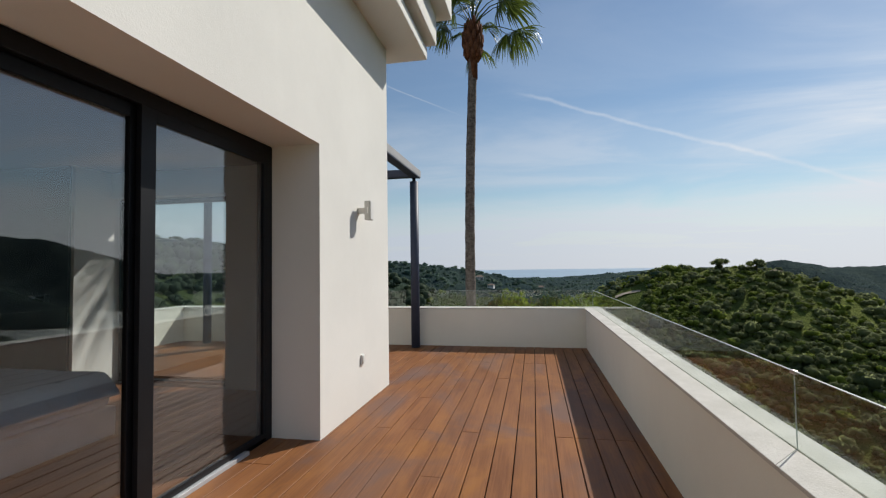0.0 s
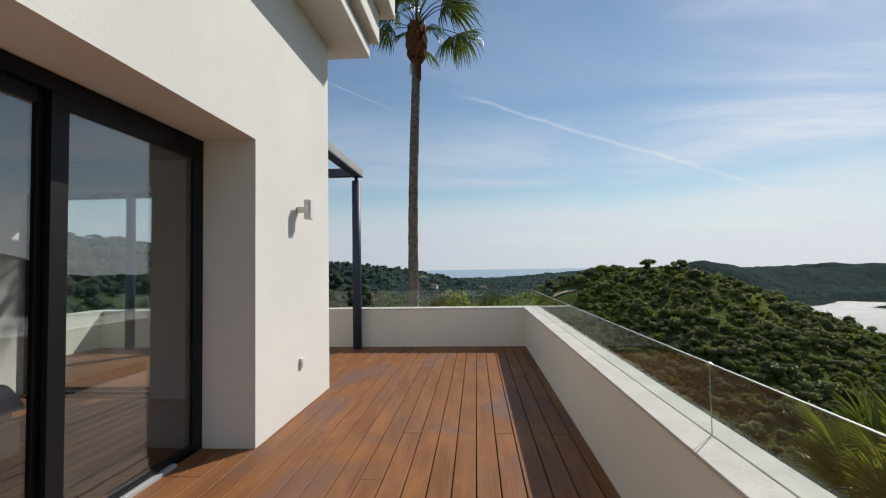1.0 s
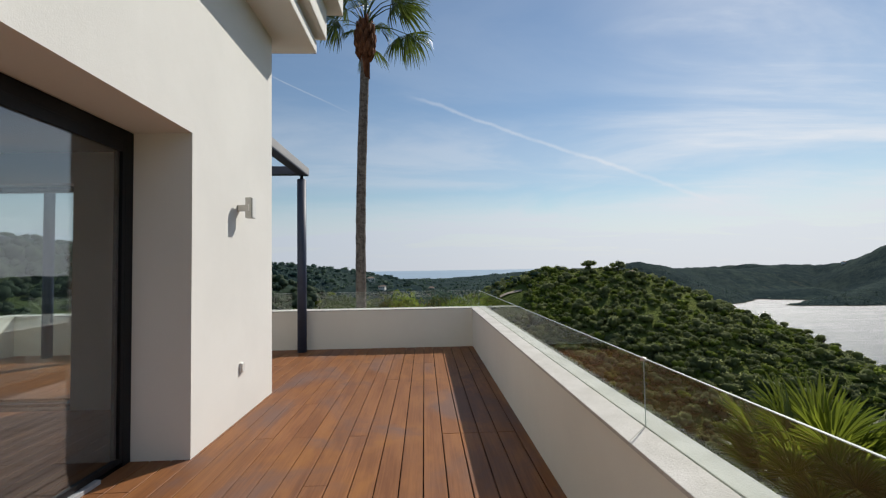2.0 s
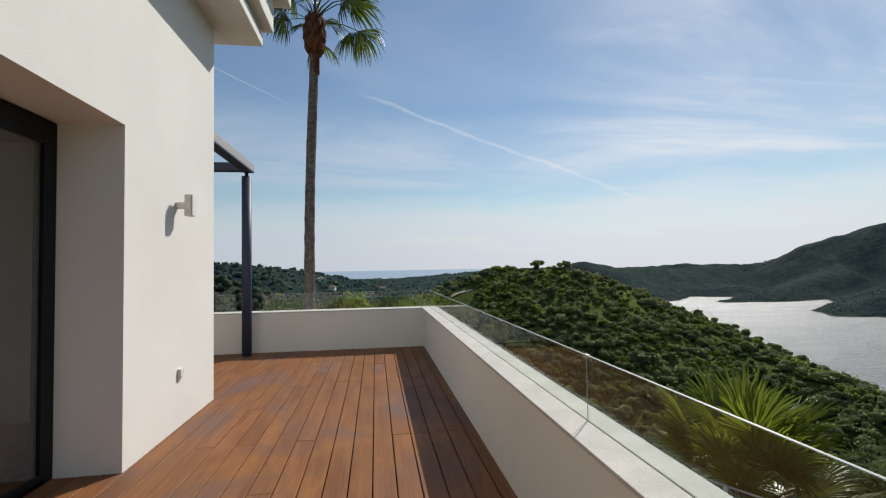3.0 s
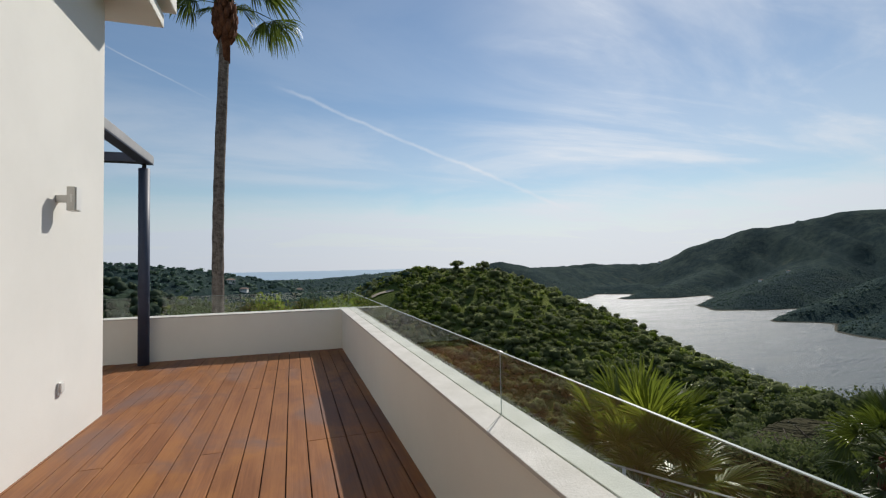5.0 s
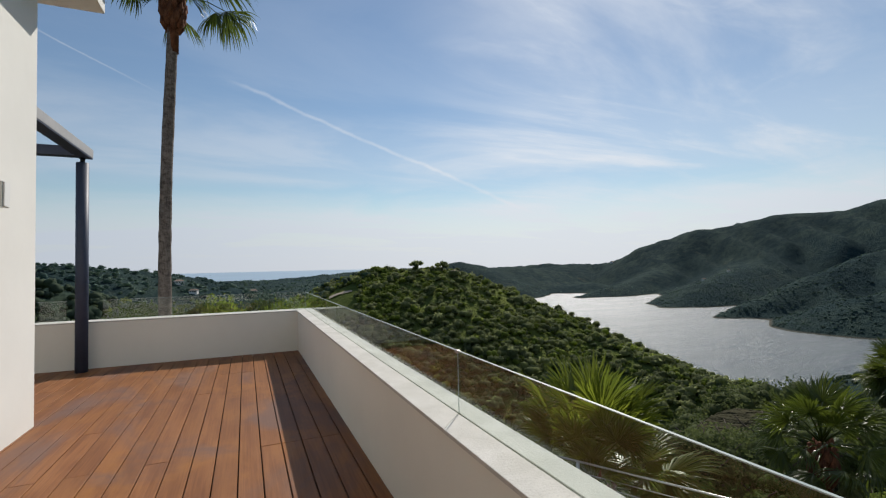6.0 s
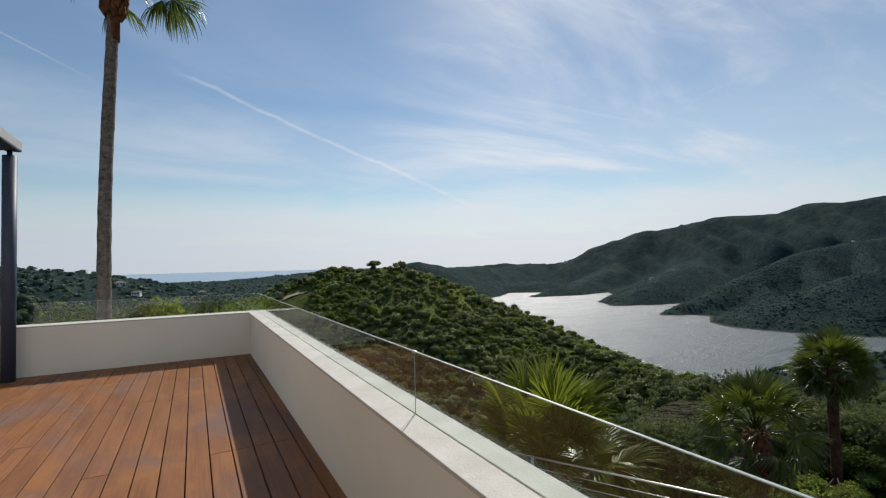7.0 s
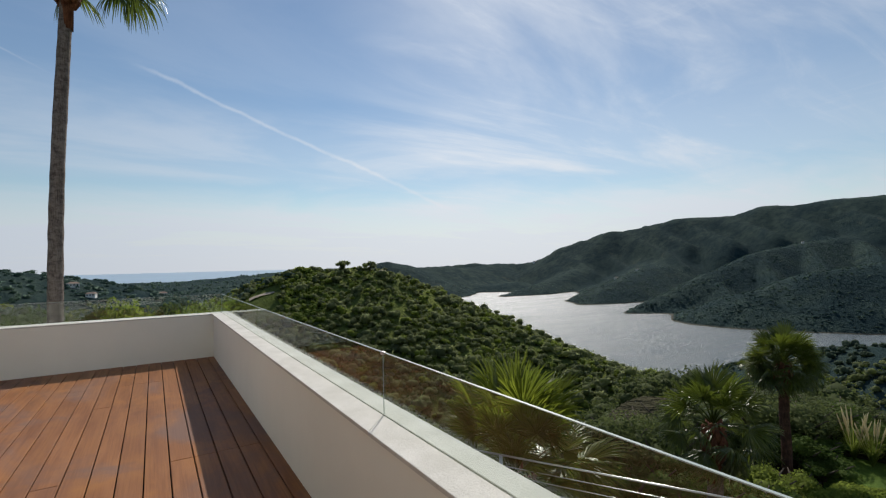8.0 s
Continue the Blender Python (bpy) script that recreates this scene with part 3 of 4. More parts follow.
wood("oak_wood", scatter(3900, (3, 82), (112, 345), 1.45, 0.75, 40, -0.55, 3, lift=0.25) * [1, 1, 1, 1.05, 0.92], T_MID, M_OAK, "dense evergreen oak wood covering the hillside", "wood")
wood("cork_oak_wood", scatter(2500, (3, 82), (112, 345), 1.3, 0.95, 26, -0.30, 23, lift=0.3) * [1, 1, 1, 1.05, 0.92], T_MID, M_CORK, "grey-green cork oaks mixed into the wood", "wood")
wood("young_wood", scatter(1700, (3, 82), (112, 345), 1.1, 0.70, 24, -0.20, 24, lift=0.35) * [1, 1, 1, 1.05, 0.92], T_MID, M_YOUNG, "fresh green young trees on the hillside", "wood")
wood("shore_wood", scatter(1700, (62, 92), (150, 520), 2.0, 0.9, 60, -0.8, 17, lift=0.25), T_LITE, M_VALLEY, "dark oak wood on the near shore of the lake", "wood")
wood("scrub", scatter(5400, (3, 82), (112, 345), 0.8, 0.55, 22, -0.12, 4, lift=0.45), T_LITE, M_SCRUB, "bright green scrub between the oaks", "scrub")
wood("shoulder_scrub", scatter(1500, (5, 18), (225, 325), 0.9, 0.6, 22, -0.25, 14, lift=0.3), T_LITE, M_SCRUB, "sunny green scrub on the shoulder of the hill", "scrub")
wood("slope_shrubs", scatter(190, (4, 90), (22, 52), 1.1, 0.35, 30, -0.9, 9, lift=0.2), T_CLOSE, M_OLIVE, "olive-green shrubs on the slope below the garden", "shrubs")
wood("slope_wood", scatter(420, (4, 90), (44, 115), 1.2, 0.5, 30, -0.9, 19, lift=0.3), T_NEAR, M_CORK, "grey-green bushes on the lower slope", "wood")
wood("valley_wood", scatter(2800, (-60, 14), (70, 300), 1.5, 0.9, 60, -0.55, 5), T_LITE, M_VALLEY, "oak wood and gardens in the valley", "wood")
wood("valley_scrub", scatter(420, (-14, 14), (60, 300), 1.0, 0.8, 50, 0.0, 6, lift=0.3), T_LITE, M_SCRUB, "light green bushes in the valley", "scrub")
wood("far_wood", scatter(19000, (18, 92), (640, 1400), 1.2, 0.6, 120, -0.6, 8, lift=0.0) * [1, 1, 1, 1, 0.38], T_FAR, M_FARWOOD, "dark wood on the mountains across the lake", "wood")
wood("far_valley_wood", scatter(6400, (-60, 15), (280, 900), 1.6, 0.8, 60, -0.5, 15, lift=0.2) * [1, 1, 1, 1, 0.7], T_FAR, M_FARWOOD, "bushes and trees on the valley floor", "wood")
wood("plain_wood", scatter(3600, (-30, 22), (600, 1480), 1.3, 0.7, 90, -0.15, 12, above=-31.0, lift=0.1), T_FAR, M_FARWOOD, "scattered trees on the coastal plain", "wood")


def hill_tree(az, r, radius, tall, label, seed):
    x, y, _ = at_polar(az, r, 0)
    z = float(land(np.array([x]), np.array([y]))[0])
    t = thing("tree", label, "tree", group="lone trees on the hill", at=(x, y, z))
    bm = bmesh.new()
    tube(bm, [(0, 0, -0.6), (0.1, 0, tall * 0.35), (0.0, 0.1, tall * 0.75)], [0.35, 0.28, 0.12], 8)
    for a in range(4):
        c, s = math.cos(a * 1.6 + seed), math.sin(a * 1.6 + seed)
        tube(bm, [(0.1, 0, tall * 0.33), (c * radius * 0.3, s * radius * 0.3, tall * 0.55), (c * radius * 0.6, s * radius * 0.6, tall * 0.7)], [0.16, 0.11, 0.04], 6)
    part("trunk", bm, M_WOODBARK, t)
    v, f = crown_template(9, 900, 0.07, low=0.26)
    soup("crown", v * [radius, radius, radius * 0.85] + [0, 0, tall * 0.66], f, M_OAK, t)


def brow(az):
    """The range at which the hill stands highest against what lies behind."""
    r = np.linspace(150, 335, 75)
    z = land(CX + r * math.sin(radians(az)), CY + r * math.cos(radians(az)))
    return float(r[np.argmax((z - 1.45) / r)])


hill_tree(19.87, 279, 5.4, 3.8, "broad round tree standing out on the hilltop", 1)
hill_tree(23.12, 277, 4.8, 5.6, "dark round tree standing out on the hilltop", 2)
for i, (az, radius, tall) in enumerate(((27.8, 2.9, 3.4), (38.6, 2.6, 3.0), (40.5, 3.2, 4.0), (41.6, 3.6, 4.6), (42.6, 3.0, 3.6), (43.5, 2.6, 3.0), (44.6, 2.9, 3.4), (46.0, 3.0, 3.6), (48.2, 2.7, 3.0), (51.0, 2.7, 3.0), (54.3, 2.7, 3.0), (57.2, 3.0, 3.4))):
    hill_tree(az, brow(az), radius, tall, "umbrella-shaped oak standing out along the ridge", 3 + i)

# a pale dirt track over the shoulder of the hill
rows = []
for i in range(25):
    az = 9.3 + 2.7 * i / 24
    for r in (266 - 3 * i / 24, 273 - 7 * i / 24):
        x, y, _ = at_polar(az, r, 0)
        rows.append((x, y, float(land(np.array([x]), np.array([y]))[0]) + 0.35))
track = soup("road", np.array(rows), np.array([(2 * i, 2 * i + 2, 2 * i + 3, 2 * i + 1) for i in range(24)]), M_ROAD)
tagged(track, "pale dirt track crossing the hillside", "track", kind="structure")


def villa(az, r, wide, turn, label):
    """A small far house with a pitched roof."""
    x, y, _ = at_polar(az, r, 0)
    z = float(land(np.array([x]), np.array([y]))[0])
    h = thing("far_house", label, "house", group="far houses", at=(x, y, z))
    h.rotation_euler = (0, 0, radians(turn))
    a, b, t = wide / 2, wide * 0.36, wide * 0.42
    block("wall", M_WALL, h, -a, a, -b, b, -2.0, t, bevel=0)
    bm = bmesh.new()
    e = 0.4
    lo = [bm.verts.new(p) for p in ((-a - e, -b - e, t), (a + e, -b - e, t), (a + e, b + e, t), (-a - e, b + e, t))]
    hi = [bm.verts.new(p) for p in ((-a * 0.55, 0, t + b * 0.55), (a * 0.55, 0, t + b * 0.55))]
    for f in ((lo[0], lo[1], hi[1], hi[0]), (lo[1], lo[2], hi[1]), (lo[2], lo[3], hi[0], hi[1]), (lo[3], lo[0], hi[0]), (lo[3], lo[2], lo[1], lo[0])):
        bm.faces.new(f)
    part("roof", bm, M_TILE, h)
    for s in (-0.5, 0.0, 0.5):
        block("window", M_ALU, h, s * wide * 0.6 - 0.5, s * wide * 0.6 + 0.5, -b - 0.03, -b, t * 0.45, t * 0.8, bevel=0)


for az, r, wide, turn in ((-6.6, 455, 7, 20), (-5.2, 430, 6, -15), (0.8, 520, 8, 0)):
    villa(az, r, wide, turn, "white villa with tiled roof among the valley trees")
villa(24.6, 264, 4.2, 10, "small villa with tiled roof on the hilltop")
for az, r, wide, turn in ((43.4, 1960, 14, 20), (52.7, 1330, 9, 0), (55.0, 1380, 8, 10), (70.2, 1290, 6, 30)):
    villa(az, r, wide, turn, "small white house on the slope across the lake")


# ---- house ----
WX, WY = -0.97, 5.73          # outer faces of the house
IX, IY = -1.52, 5.25          # inner faces
SOFFIT, ROOM_H = 4.26, 2.75
PX, PY = 1.715, 8.635         # inner faces of the terrace's parapets
OY = 8.98                     # outer face of the north parapet
COPE = 0.70
LIP, RIM = 1.698, 1.977       # inner and outer edges of the coping

house = thing("house", "white rendered modern villa with stepped cornice", "house", kind="structure")
block("wall_east", M_WALL, house, IX, WX, 3.835, WY, -0.05, SOFFIT, bevel=0)
block("wall_east", M_WALL, house, IX, WX, -6.0, 0.3, -0.05, SOFFIT, bevel=0)
block("lintel_east", M_WALL, house, IX, WX, 0.3, 3.835, 2.54, SOFFIT, bevel=0)
block("wall_north", M_WALL, house, -2.92, IX, IY, WY, -0.05, SOFFIT, bevel=0)
block("wall_north", M_WALL, house, -9.0, -4.62, IY, WY, -0.05, SOFFIT, bevel=0)
block("lintel_north", M_WALL, house, -4.62, -2.92, IY, WY, 2.42, SOFFIT, bevel=0)
block("pier_north", M_WALL, house, -8.6, -4.62, 4.76, IY, 0.0, ROOM_H, bevel=0)
block("wall_west", M_WALL, house, -9.0, -8.6, -6.0, IY, -0.05, SOFFIT, bevel=0)
block("wall_south", M_WALL, house, -8.6, IX, -6.0, -5.6, -0.05, SOFFIT, bevel=0)
block("lower_storey", M_WALL, house, -9.4, 1.95, -6.2, 8.9, GARDEN_Z - 0.3, -0.22, bevel=0)
# cornice: three bands, each further out
for name, d, z0, z1 in (("cornice_band", 0.45, SOFFIT, 4.42), ("cornice_fillet", 0.40, 4.42, 4.49), ("cornice_cove", 0.56, 4.49, 4.92), ("cornice_top", 0.75, 4.92, 5.26)):
    block(name, M_WALL, house, -9.0 - d, WX + d, -6.0 - d, WY + d * 0.9, z0, z1, bevel=0.012)
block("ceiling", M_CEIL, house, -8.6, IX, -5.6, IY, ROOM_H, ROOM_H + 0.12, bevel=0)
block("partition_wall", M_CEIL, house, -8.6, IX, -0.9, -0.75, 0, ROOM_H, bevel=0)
floor = thing("floor", "brown wooden floor boards of the bedroom", "floor", kind="structure")
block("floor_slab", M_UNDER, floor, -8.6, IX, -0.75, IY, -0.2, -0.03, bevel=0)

# ---- terrace ----
parapet = thing("parapet", "white rendered parapet with pale stone coping round the terrace", "parapet", kind="structure")
block("parapet_wall_east", M_PARAPET, parapet, PX + 0.001, RIM - 0.003, -6.0, OY - 0.003, -0.22, COPE - 0.02, bevel=0)
block("parapet_wall_north", M_PARAPET, parapet, -6.4, PX + 0.001, PY + 0.001, OY - 0.003, -0.22, COPE - 0.02, bevel=0)
block("parapet_wall_west", M_PARAPET, parapet, -6.75, -6.4, WY, OY, -0.22, COPE, bevel=0)
block("parapet_wall_south", M_PARAPET, parapet, WX, PX + 0.001, -6.0, -5.7, -0.22, COPE - 0.02, bevel=0)
GX, GY = 1.85, 8.77           # the glass lines
# coping slabs, with a groove for the glass
ys = [-6.0, -3.9, -1.9, 0.1, 2.100, 4.2, 6.3, OY]
for a, b in zip(ys, ys[1:]):
    s = block("coping_slab", M_COPE, parapet, LIP, GX - 0.0006, a + 0.0008, b - 0.0008, COPE - 0.02, COPE, bevel=0.003)
    # the joint below the glass joint runs aslant
    for v in s.data.vertices:
        t = (v.co.x - LIP) / (GX - LIP)
        for end in (a, b):
            if end == 2.100 and abs(v.co.y - end) < 0.01:
                v.co.y += 0.170 * t
block("coping_strip", M_COPE, parapet, GX + 0.0108, RIM, ys[0], ys[-1], COPE - 0.02, COPE - 0.001, bevel=0.003)
xs = [-6.4, -4.9, -2.9, -0.9, LIP]
for a, b in zip(xs, xs[1:]):
    block("coping_slab", M_COPE, parapet, a + 0.001, b - 0.001, PY, OY, COPE - 0.02, COPE, bevel=0.008)

railing = thing("glass_railing", "frameless clear glass panels set in the parapet", "railing")
GT = 1.010


def pane(name, x0, x1, y0, y1, z0, z1, parent, mat, label=""):
    p = block(name, mat, parent, x0, x1, y0, y1, z0, z1, bevel=0, label=label)
    p.visible_shadow = False
    return p


for a, b in ((-5.7, -1.62), (-1.61, 2.264), (2.276, 5.6), (5.61, GY - 0.012)):
    g = pane("glass_panel", GX, GX + 0.010, a, b, COPE - 0.03, GT, railing, M_GLASS)
    pane("panel_edge", GX, GX + 0.010, a, b, GT, GT + 0.003, g, M_EDGE, "bright polished top edge")
for a, b in ((-6.3, -5.3), (-5.29, -1.6), (-1.15, -0.75), (-0.74, GX)):
    g = pane("glass_panel", a, b, GY, GY + 0.010, COPE - 0.01, GT, railing, M_GLASS)
    pane("panel_edge", a, b, GY, GY + 0.010, GT, GT + 0.003, g, M_EDGE, "bright polished top edge")
block("joint_strip", M_EDGE, railing, GX + 0.003, GX + 0.007, 2.2685, 2.2715, COPE, GT, bevel=0, label="pale joint between two panels")
block("joint_strip", M_EDGE, railing, GX + 0.002, GX + 0.008, GY - 0.008, GY - 0.002, COPE, GT, bevel=0)
block("joint_clip", M_STEEL, railing, GX - 0.004, GX + 0.014, 2.254, 2.286, GT - 0.010, GT + 0.006, bevel=0.002, label="small steel clip")

# ---- pergola ----
pergola = thing("pergola", "slim steel pergola on round blue-grey posts", "pergola")
BX, BY, BZ = -1.315, 8.40, 3.135
for x in (BX, -5.65):
    bm = bmesh.new()
    tube(bm, [(x, BY, 0.0), (x, BY, 3.05)], [0.079, 0.079], 28)
    part("post", bm, M_POST, pergola)
    bm = bmesh.new()
    tube(bm, [(x, BY, 3.05), (x, BY, BZ)], [0.03, 0.03], 14)
    part("post_pin", bm, M_ALU, pergola)
block("beam", M_BEAM, pergola, BX - 0.06, BX + 0.11, WY, BY + 0.08, BZ + 0.006, BZ + 0.13)
# added dark strip: shade on the beam's underside put into colour
block("soffit", M_POST, pergola, BX - 0.06, BX + 0.105, WY, BY + 0.075, BZ - 0.012, BZ + 0.006, bevel=0.001)
block("beam", M_POST, pergola, -6.4, BX - 0.06, BY - 0.08, BY + 0.08, BZ, BZ + 0.14)
for x in (-3.5, -5.65):
    block("rafter", M_POST, pergola, x - 0.05, x + 0.05, WY, BY - 0.08, BZ + 0.02, BZ + 0.14)

# ---- sliding door ----
def sliding_door():
    d = thing("sliding_door", "large sliding glass door in anthracite aluminium frame", "door")
    x0, x1 = -1.51, -1.42
    fr = block("door_frame", M_ALU, d, x0, x1, 3.74, 3.835, 0.0, 2.535, bevel=0.003)
    block("frame_head", M_ALU, fr, x0, x1, 0.3, 3.74, 2.44, 2.535, bevel=0.003)
    block("frame_side", M_ALU, fr, x0, x1, 0.3, 0.37, 0.0, 2.44, bevel=0.003)
    block("sill_track", M_TRACK, d, x0, x1 + 0.03, 0.3, 3.47, 0.0, 0.03, bevel=0.002, label="bright metal floor track")
    # fixed outer leaf and the leaf behind it
    for name, y0, y1, xa in (("fixed_leaf", 2.45, 3.74, -1.455), ("sliding_leaf", 0.40, 2.475, -1.50)):
        leaf = new(name)
        leaf.parent = d
        bm = bmesh.new()
        w = 0.11 if name == "fixed_leaf" else 0.055
        e = 0.035 if name == "fixed_leaf" else 0.06
        box(bm, xa, xa + 0.035, y0, y0 + w, 0.035, 2.44, 0.002)
        box(bm, xa, xa + 0.035, y1 - e, y1, 0.035, 2.44, 0.002)
        box(bm, xa, xa + 0.035, y0 + w, y1 - e, 2.36, 2.44, 0.002)
        box(bm, xa, xa + 0.035, y0 + w, y1 - e, 0.035, 0.075, 0.002)
        part("leaf_frame", bm, M_ALU, leaf)
        pane("glass_pane", xa + 0.014, xa + 0.022, y0 + w, y1 - e, 0.075, 2.36, leaf, M_DOORGLASS)
    return d


sliding_door()


# ---- bedroom ----
def north_window():
    d = thing("window_1", "tall glazed opening to the pergola terrace in dark frame", "window", kind="structure")
    y0, y1 = 5.38, 5.44
    block("window_frame", M_ALU, d, -4.62, -4.55, y0, y1, 0, 2.41)
    block("window_frame", M_ALU, d, -2.98, -2.92, y0, y1, 0, 2.41)
    block("window_frame", M_ALU, d, -4.55, -2.98, y0, y1, 2.34, 2.41)
    block("window_sill", M_ALU, d, -4.55, -2.98, y0, y1, 0, 0.035)
    bm = bmesh.new()
    tube(bm, [(-2.95, 5.38, 1.0), (-2.95, 5.33, 1.02), (-2.95, 5.33, 1.18), (-2.95, 5.38, 1.20)], [0.012] * 4, 8)
    part("handle", bm, M_ALU, d)
    pane("pane", -4.55, -2.98, 5.405, 5.413, 0.035, 2.34, d, M_GLASS)


north_window()


def striped_linen():
    m, k = material("grey_linen", 0.9, spec=0.2)
    sep = k.add("ShaderNodeSeparateXYZ")
    k.link(k.world, sep.inputs[0])
    line = k.math("FRACT", k.math("ADD", k.math("DIVIDE", sep.outputs[0], 0.21), k.math("MULTIPLY", k.noise(k.world, 6, 3), 0.25)))
    c = k.mix(k.noise(k.world, 9, 4), (0.56, 0.60, 0.66), (0.68, 0.71, 0.75))
    c = k.mix(k.math("MULTIPLY", k.step(line, 0.09, 0.03), 0.7), c, (0.16, 0.18, 0.21))
    k.link(c, k.b.inputs["Base Color"])
    bump(k, k.noise(k.world, 7, 5, 0.6), 0.7, 0.03)
    return m


M_LINEN = striped_linen()
M_SHEET = plain("white_sheet", (0.78, 0.78, 0.80), rough=0.9)
M_BEDBASE = plain("pale_upholstery", (0.72, 0.70, 0.67), rough=0.9)
M_DARKPANEL = plain("dark_stained_panel", (0.012, 0.010, 0.010), rough=0.5)


def bed():
    b = thing("bed", "low double bed with grey striped cover on pale upholstered base", "bed")
    block("base", M_BEDBASE, b, -4.95, -2.87, 1.75, 3.70, 0.0, 0.26, bevel=0.02)
    block("mattress", M_SHEET, b, -4.93, -2.90, 1.77, 3.68, 0.26, 0.44, bevel=0.05)
    bm = bmesh.new()
    n, m = 44, 30
    grid = []
    for i in range(n + 1):
        row = []
        for j in range(m + 1):
            u, v = i / n, j / m
            x, y = -4.95 + 2.09 * u, 1.74 + 1.98 * v
            edge = min(u * 2.09, (1 - u) * 2.09, v * 1.98, (1 - v) * 1.98)
            z = 0.575 - 0.20 * max(0.0, 1 - edge / 0.10) ** 2 + 0.012 * noise.noise(Vector((x * 4, y * 4, 0)))
            row.append(bm.verts.new((x, y, z)))
        grid.append(row)
    for i in range(n):
        for j in range(m):
            bm.faces.new((grid[i][j], grid[i + 1][j], grid[i + 1][j + 1], grid[i][j + 1])).smooth = True
    ret = bmesh.ops.extrude_face_region(bm, geom=bm.faces[:])
    for e in ret["geom"]:
        if isinstance(e, bmesh.types.BMVert):
            e.co.z -= 0.03
    part("cover", bm, M_LINEN, b, "grey-blue cover with stitched stripes")


bed()


ob = block("wall_panel", M_DARKPANEL, None, -8.0, -4.66, 4.72, 4.757, 0.0, ROOM_H - 0.002)
tagged(ob, "dark stained panel on the bedroom wall", "panel", kind="structure")
ob = thing("light_switch", "black double light switch on the dark panel", "switch", at=(-4.98, 4.712, 1.15))
for x in (-0.04, 0.04):
    block("rocker", M_ALU, ob, x - 0.035, x + 0.035, -0.008, 0.008, -0.04, 0.04, bevel=0.004)


# ---- wall fittings ----
def wall_lamp():
    lamp = thing("wall_lamp", "square brushed steel outdoor wall lamp on an arm", "lamp", at=(WX, 4.735, 2.058))
    block("arm", M_STEEL, lamp, 0.0, 0.095, -0.026, 0.026, -0.03, 0.03, bevel=0.003)
    block("head", M_STEEL, lamp, 0.085, 0.146, -0.05, 0.05, -0.100, 0.100, bevel=0.004)
    block("face_plate", M_PLASTIC, lamp, 0.146, 0.155, -0.045, 0.045, -0.095, 0.095, bevel=0.002)
    block("lens", M_PLASTIC, lamp, 0.114, 0.126, -0.053, -0.049, -0.032, 0.036, bevel=0.001, label="small pale lens slot")


wall_lamp()


def wall_socket():
    s = thing("wall_socket", "white covered outdoor power socket on the wall", "socket", at=(WX, 4.80, 0.49))
    block("back_box", M_PLASTIC, s, 0.0, 0.02, -0.034, 0.034, -0.055, 0.055, bevel=0.008)
    block("flap", M_PLASTIC, s, 0.02, 0.03, -0.030, 0.030, -0.030, 0.050, bevel=0.008)


wall_socket()


# ---- palms ----
def fan_leaf(blades, reach, spread, stalk, droop, seed, fold=0.45, split=0.50, cup=30):
    """A fan leaf that grows along +x from the crown: an arching stalk and its fan of folded, split blades."""
    g = random.Random(seed)
    bm = bmesh.new()
    pts = [(stalk * t, 0, 0.16 * stalk * math.sin(t * 1.9) - 0.35 * droop * stalk * t * t) for t in (0, 0.33, 0.66, 1)]
    tube(bm, pts, [0.022, 0.017, 0.013, 0.010], 5)
    hub = Vector(pts[-1])
    for i in range(blades):
        a = radians(-spread + 2 * spread * (i + 0.5) / blades + g.uniform(-2, 2))
        length = reach * (0.70 + 0.30 * math.cos(a * 0.75)) * g.uniform(0.82, 1.10)
        way, side = Vector((math.cos(a), math.sin(a), 0)), Vector((-math.sin(a), math.cos(a), 0))
        half = math.tan(radians(spread / blades)) * 1.2
        prev = None
        tip, lift, swing = g.uniform(0.5, 1.7), g.uniform(-0.05, 0.06), g.uniform(-0.09, 0.09)
        for s in range(7):
            t = (0, 0.25, split, 0.68, 0.80, 0.91, 1.0)[s]
            wide = (half * length * t if t < split else half * length * split * max(0.0, 1 - (t - split) / (1 - split)) ** 0.8) + 0.0015
            bend = max(0.0, t - 0.45)
            sag = droop * length * (0.15 * t * t + 1.25 * tip * bend * bend)
            c = hub + way * length * (t - 0.55 * droop * tip * bend * bend) + side * swing * length * bend
            c += Vector((0, 0, (0.16 * math.cos(a) + lift) * t * reach - sag))
            # the fan folds down on both sides of its midrib
            across = c.y - hub.y
            c.y, c.z = hub.y + across * math.cos(radians(cup)), c.z - abs(across) * math.sin(radians(cup))
            row = [bm.verts.new(c + side * wide + Vector((0, 0, fold * wide))), bm.verts.new(c), bm.verts.new(c - side * wide + Vector((0, 0, fold * wide)))]
            if prev:
                bm.faces.new((prev[0], prev[1], row[1], row[0]))
                bm.faces.new((prev[1], prev[2], row[2], row[1]))
            prev = row
    me = bpy.data.meshes.new("frond")
    bm.to_mesh(me)
    bm.free()
    return me


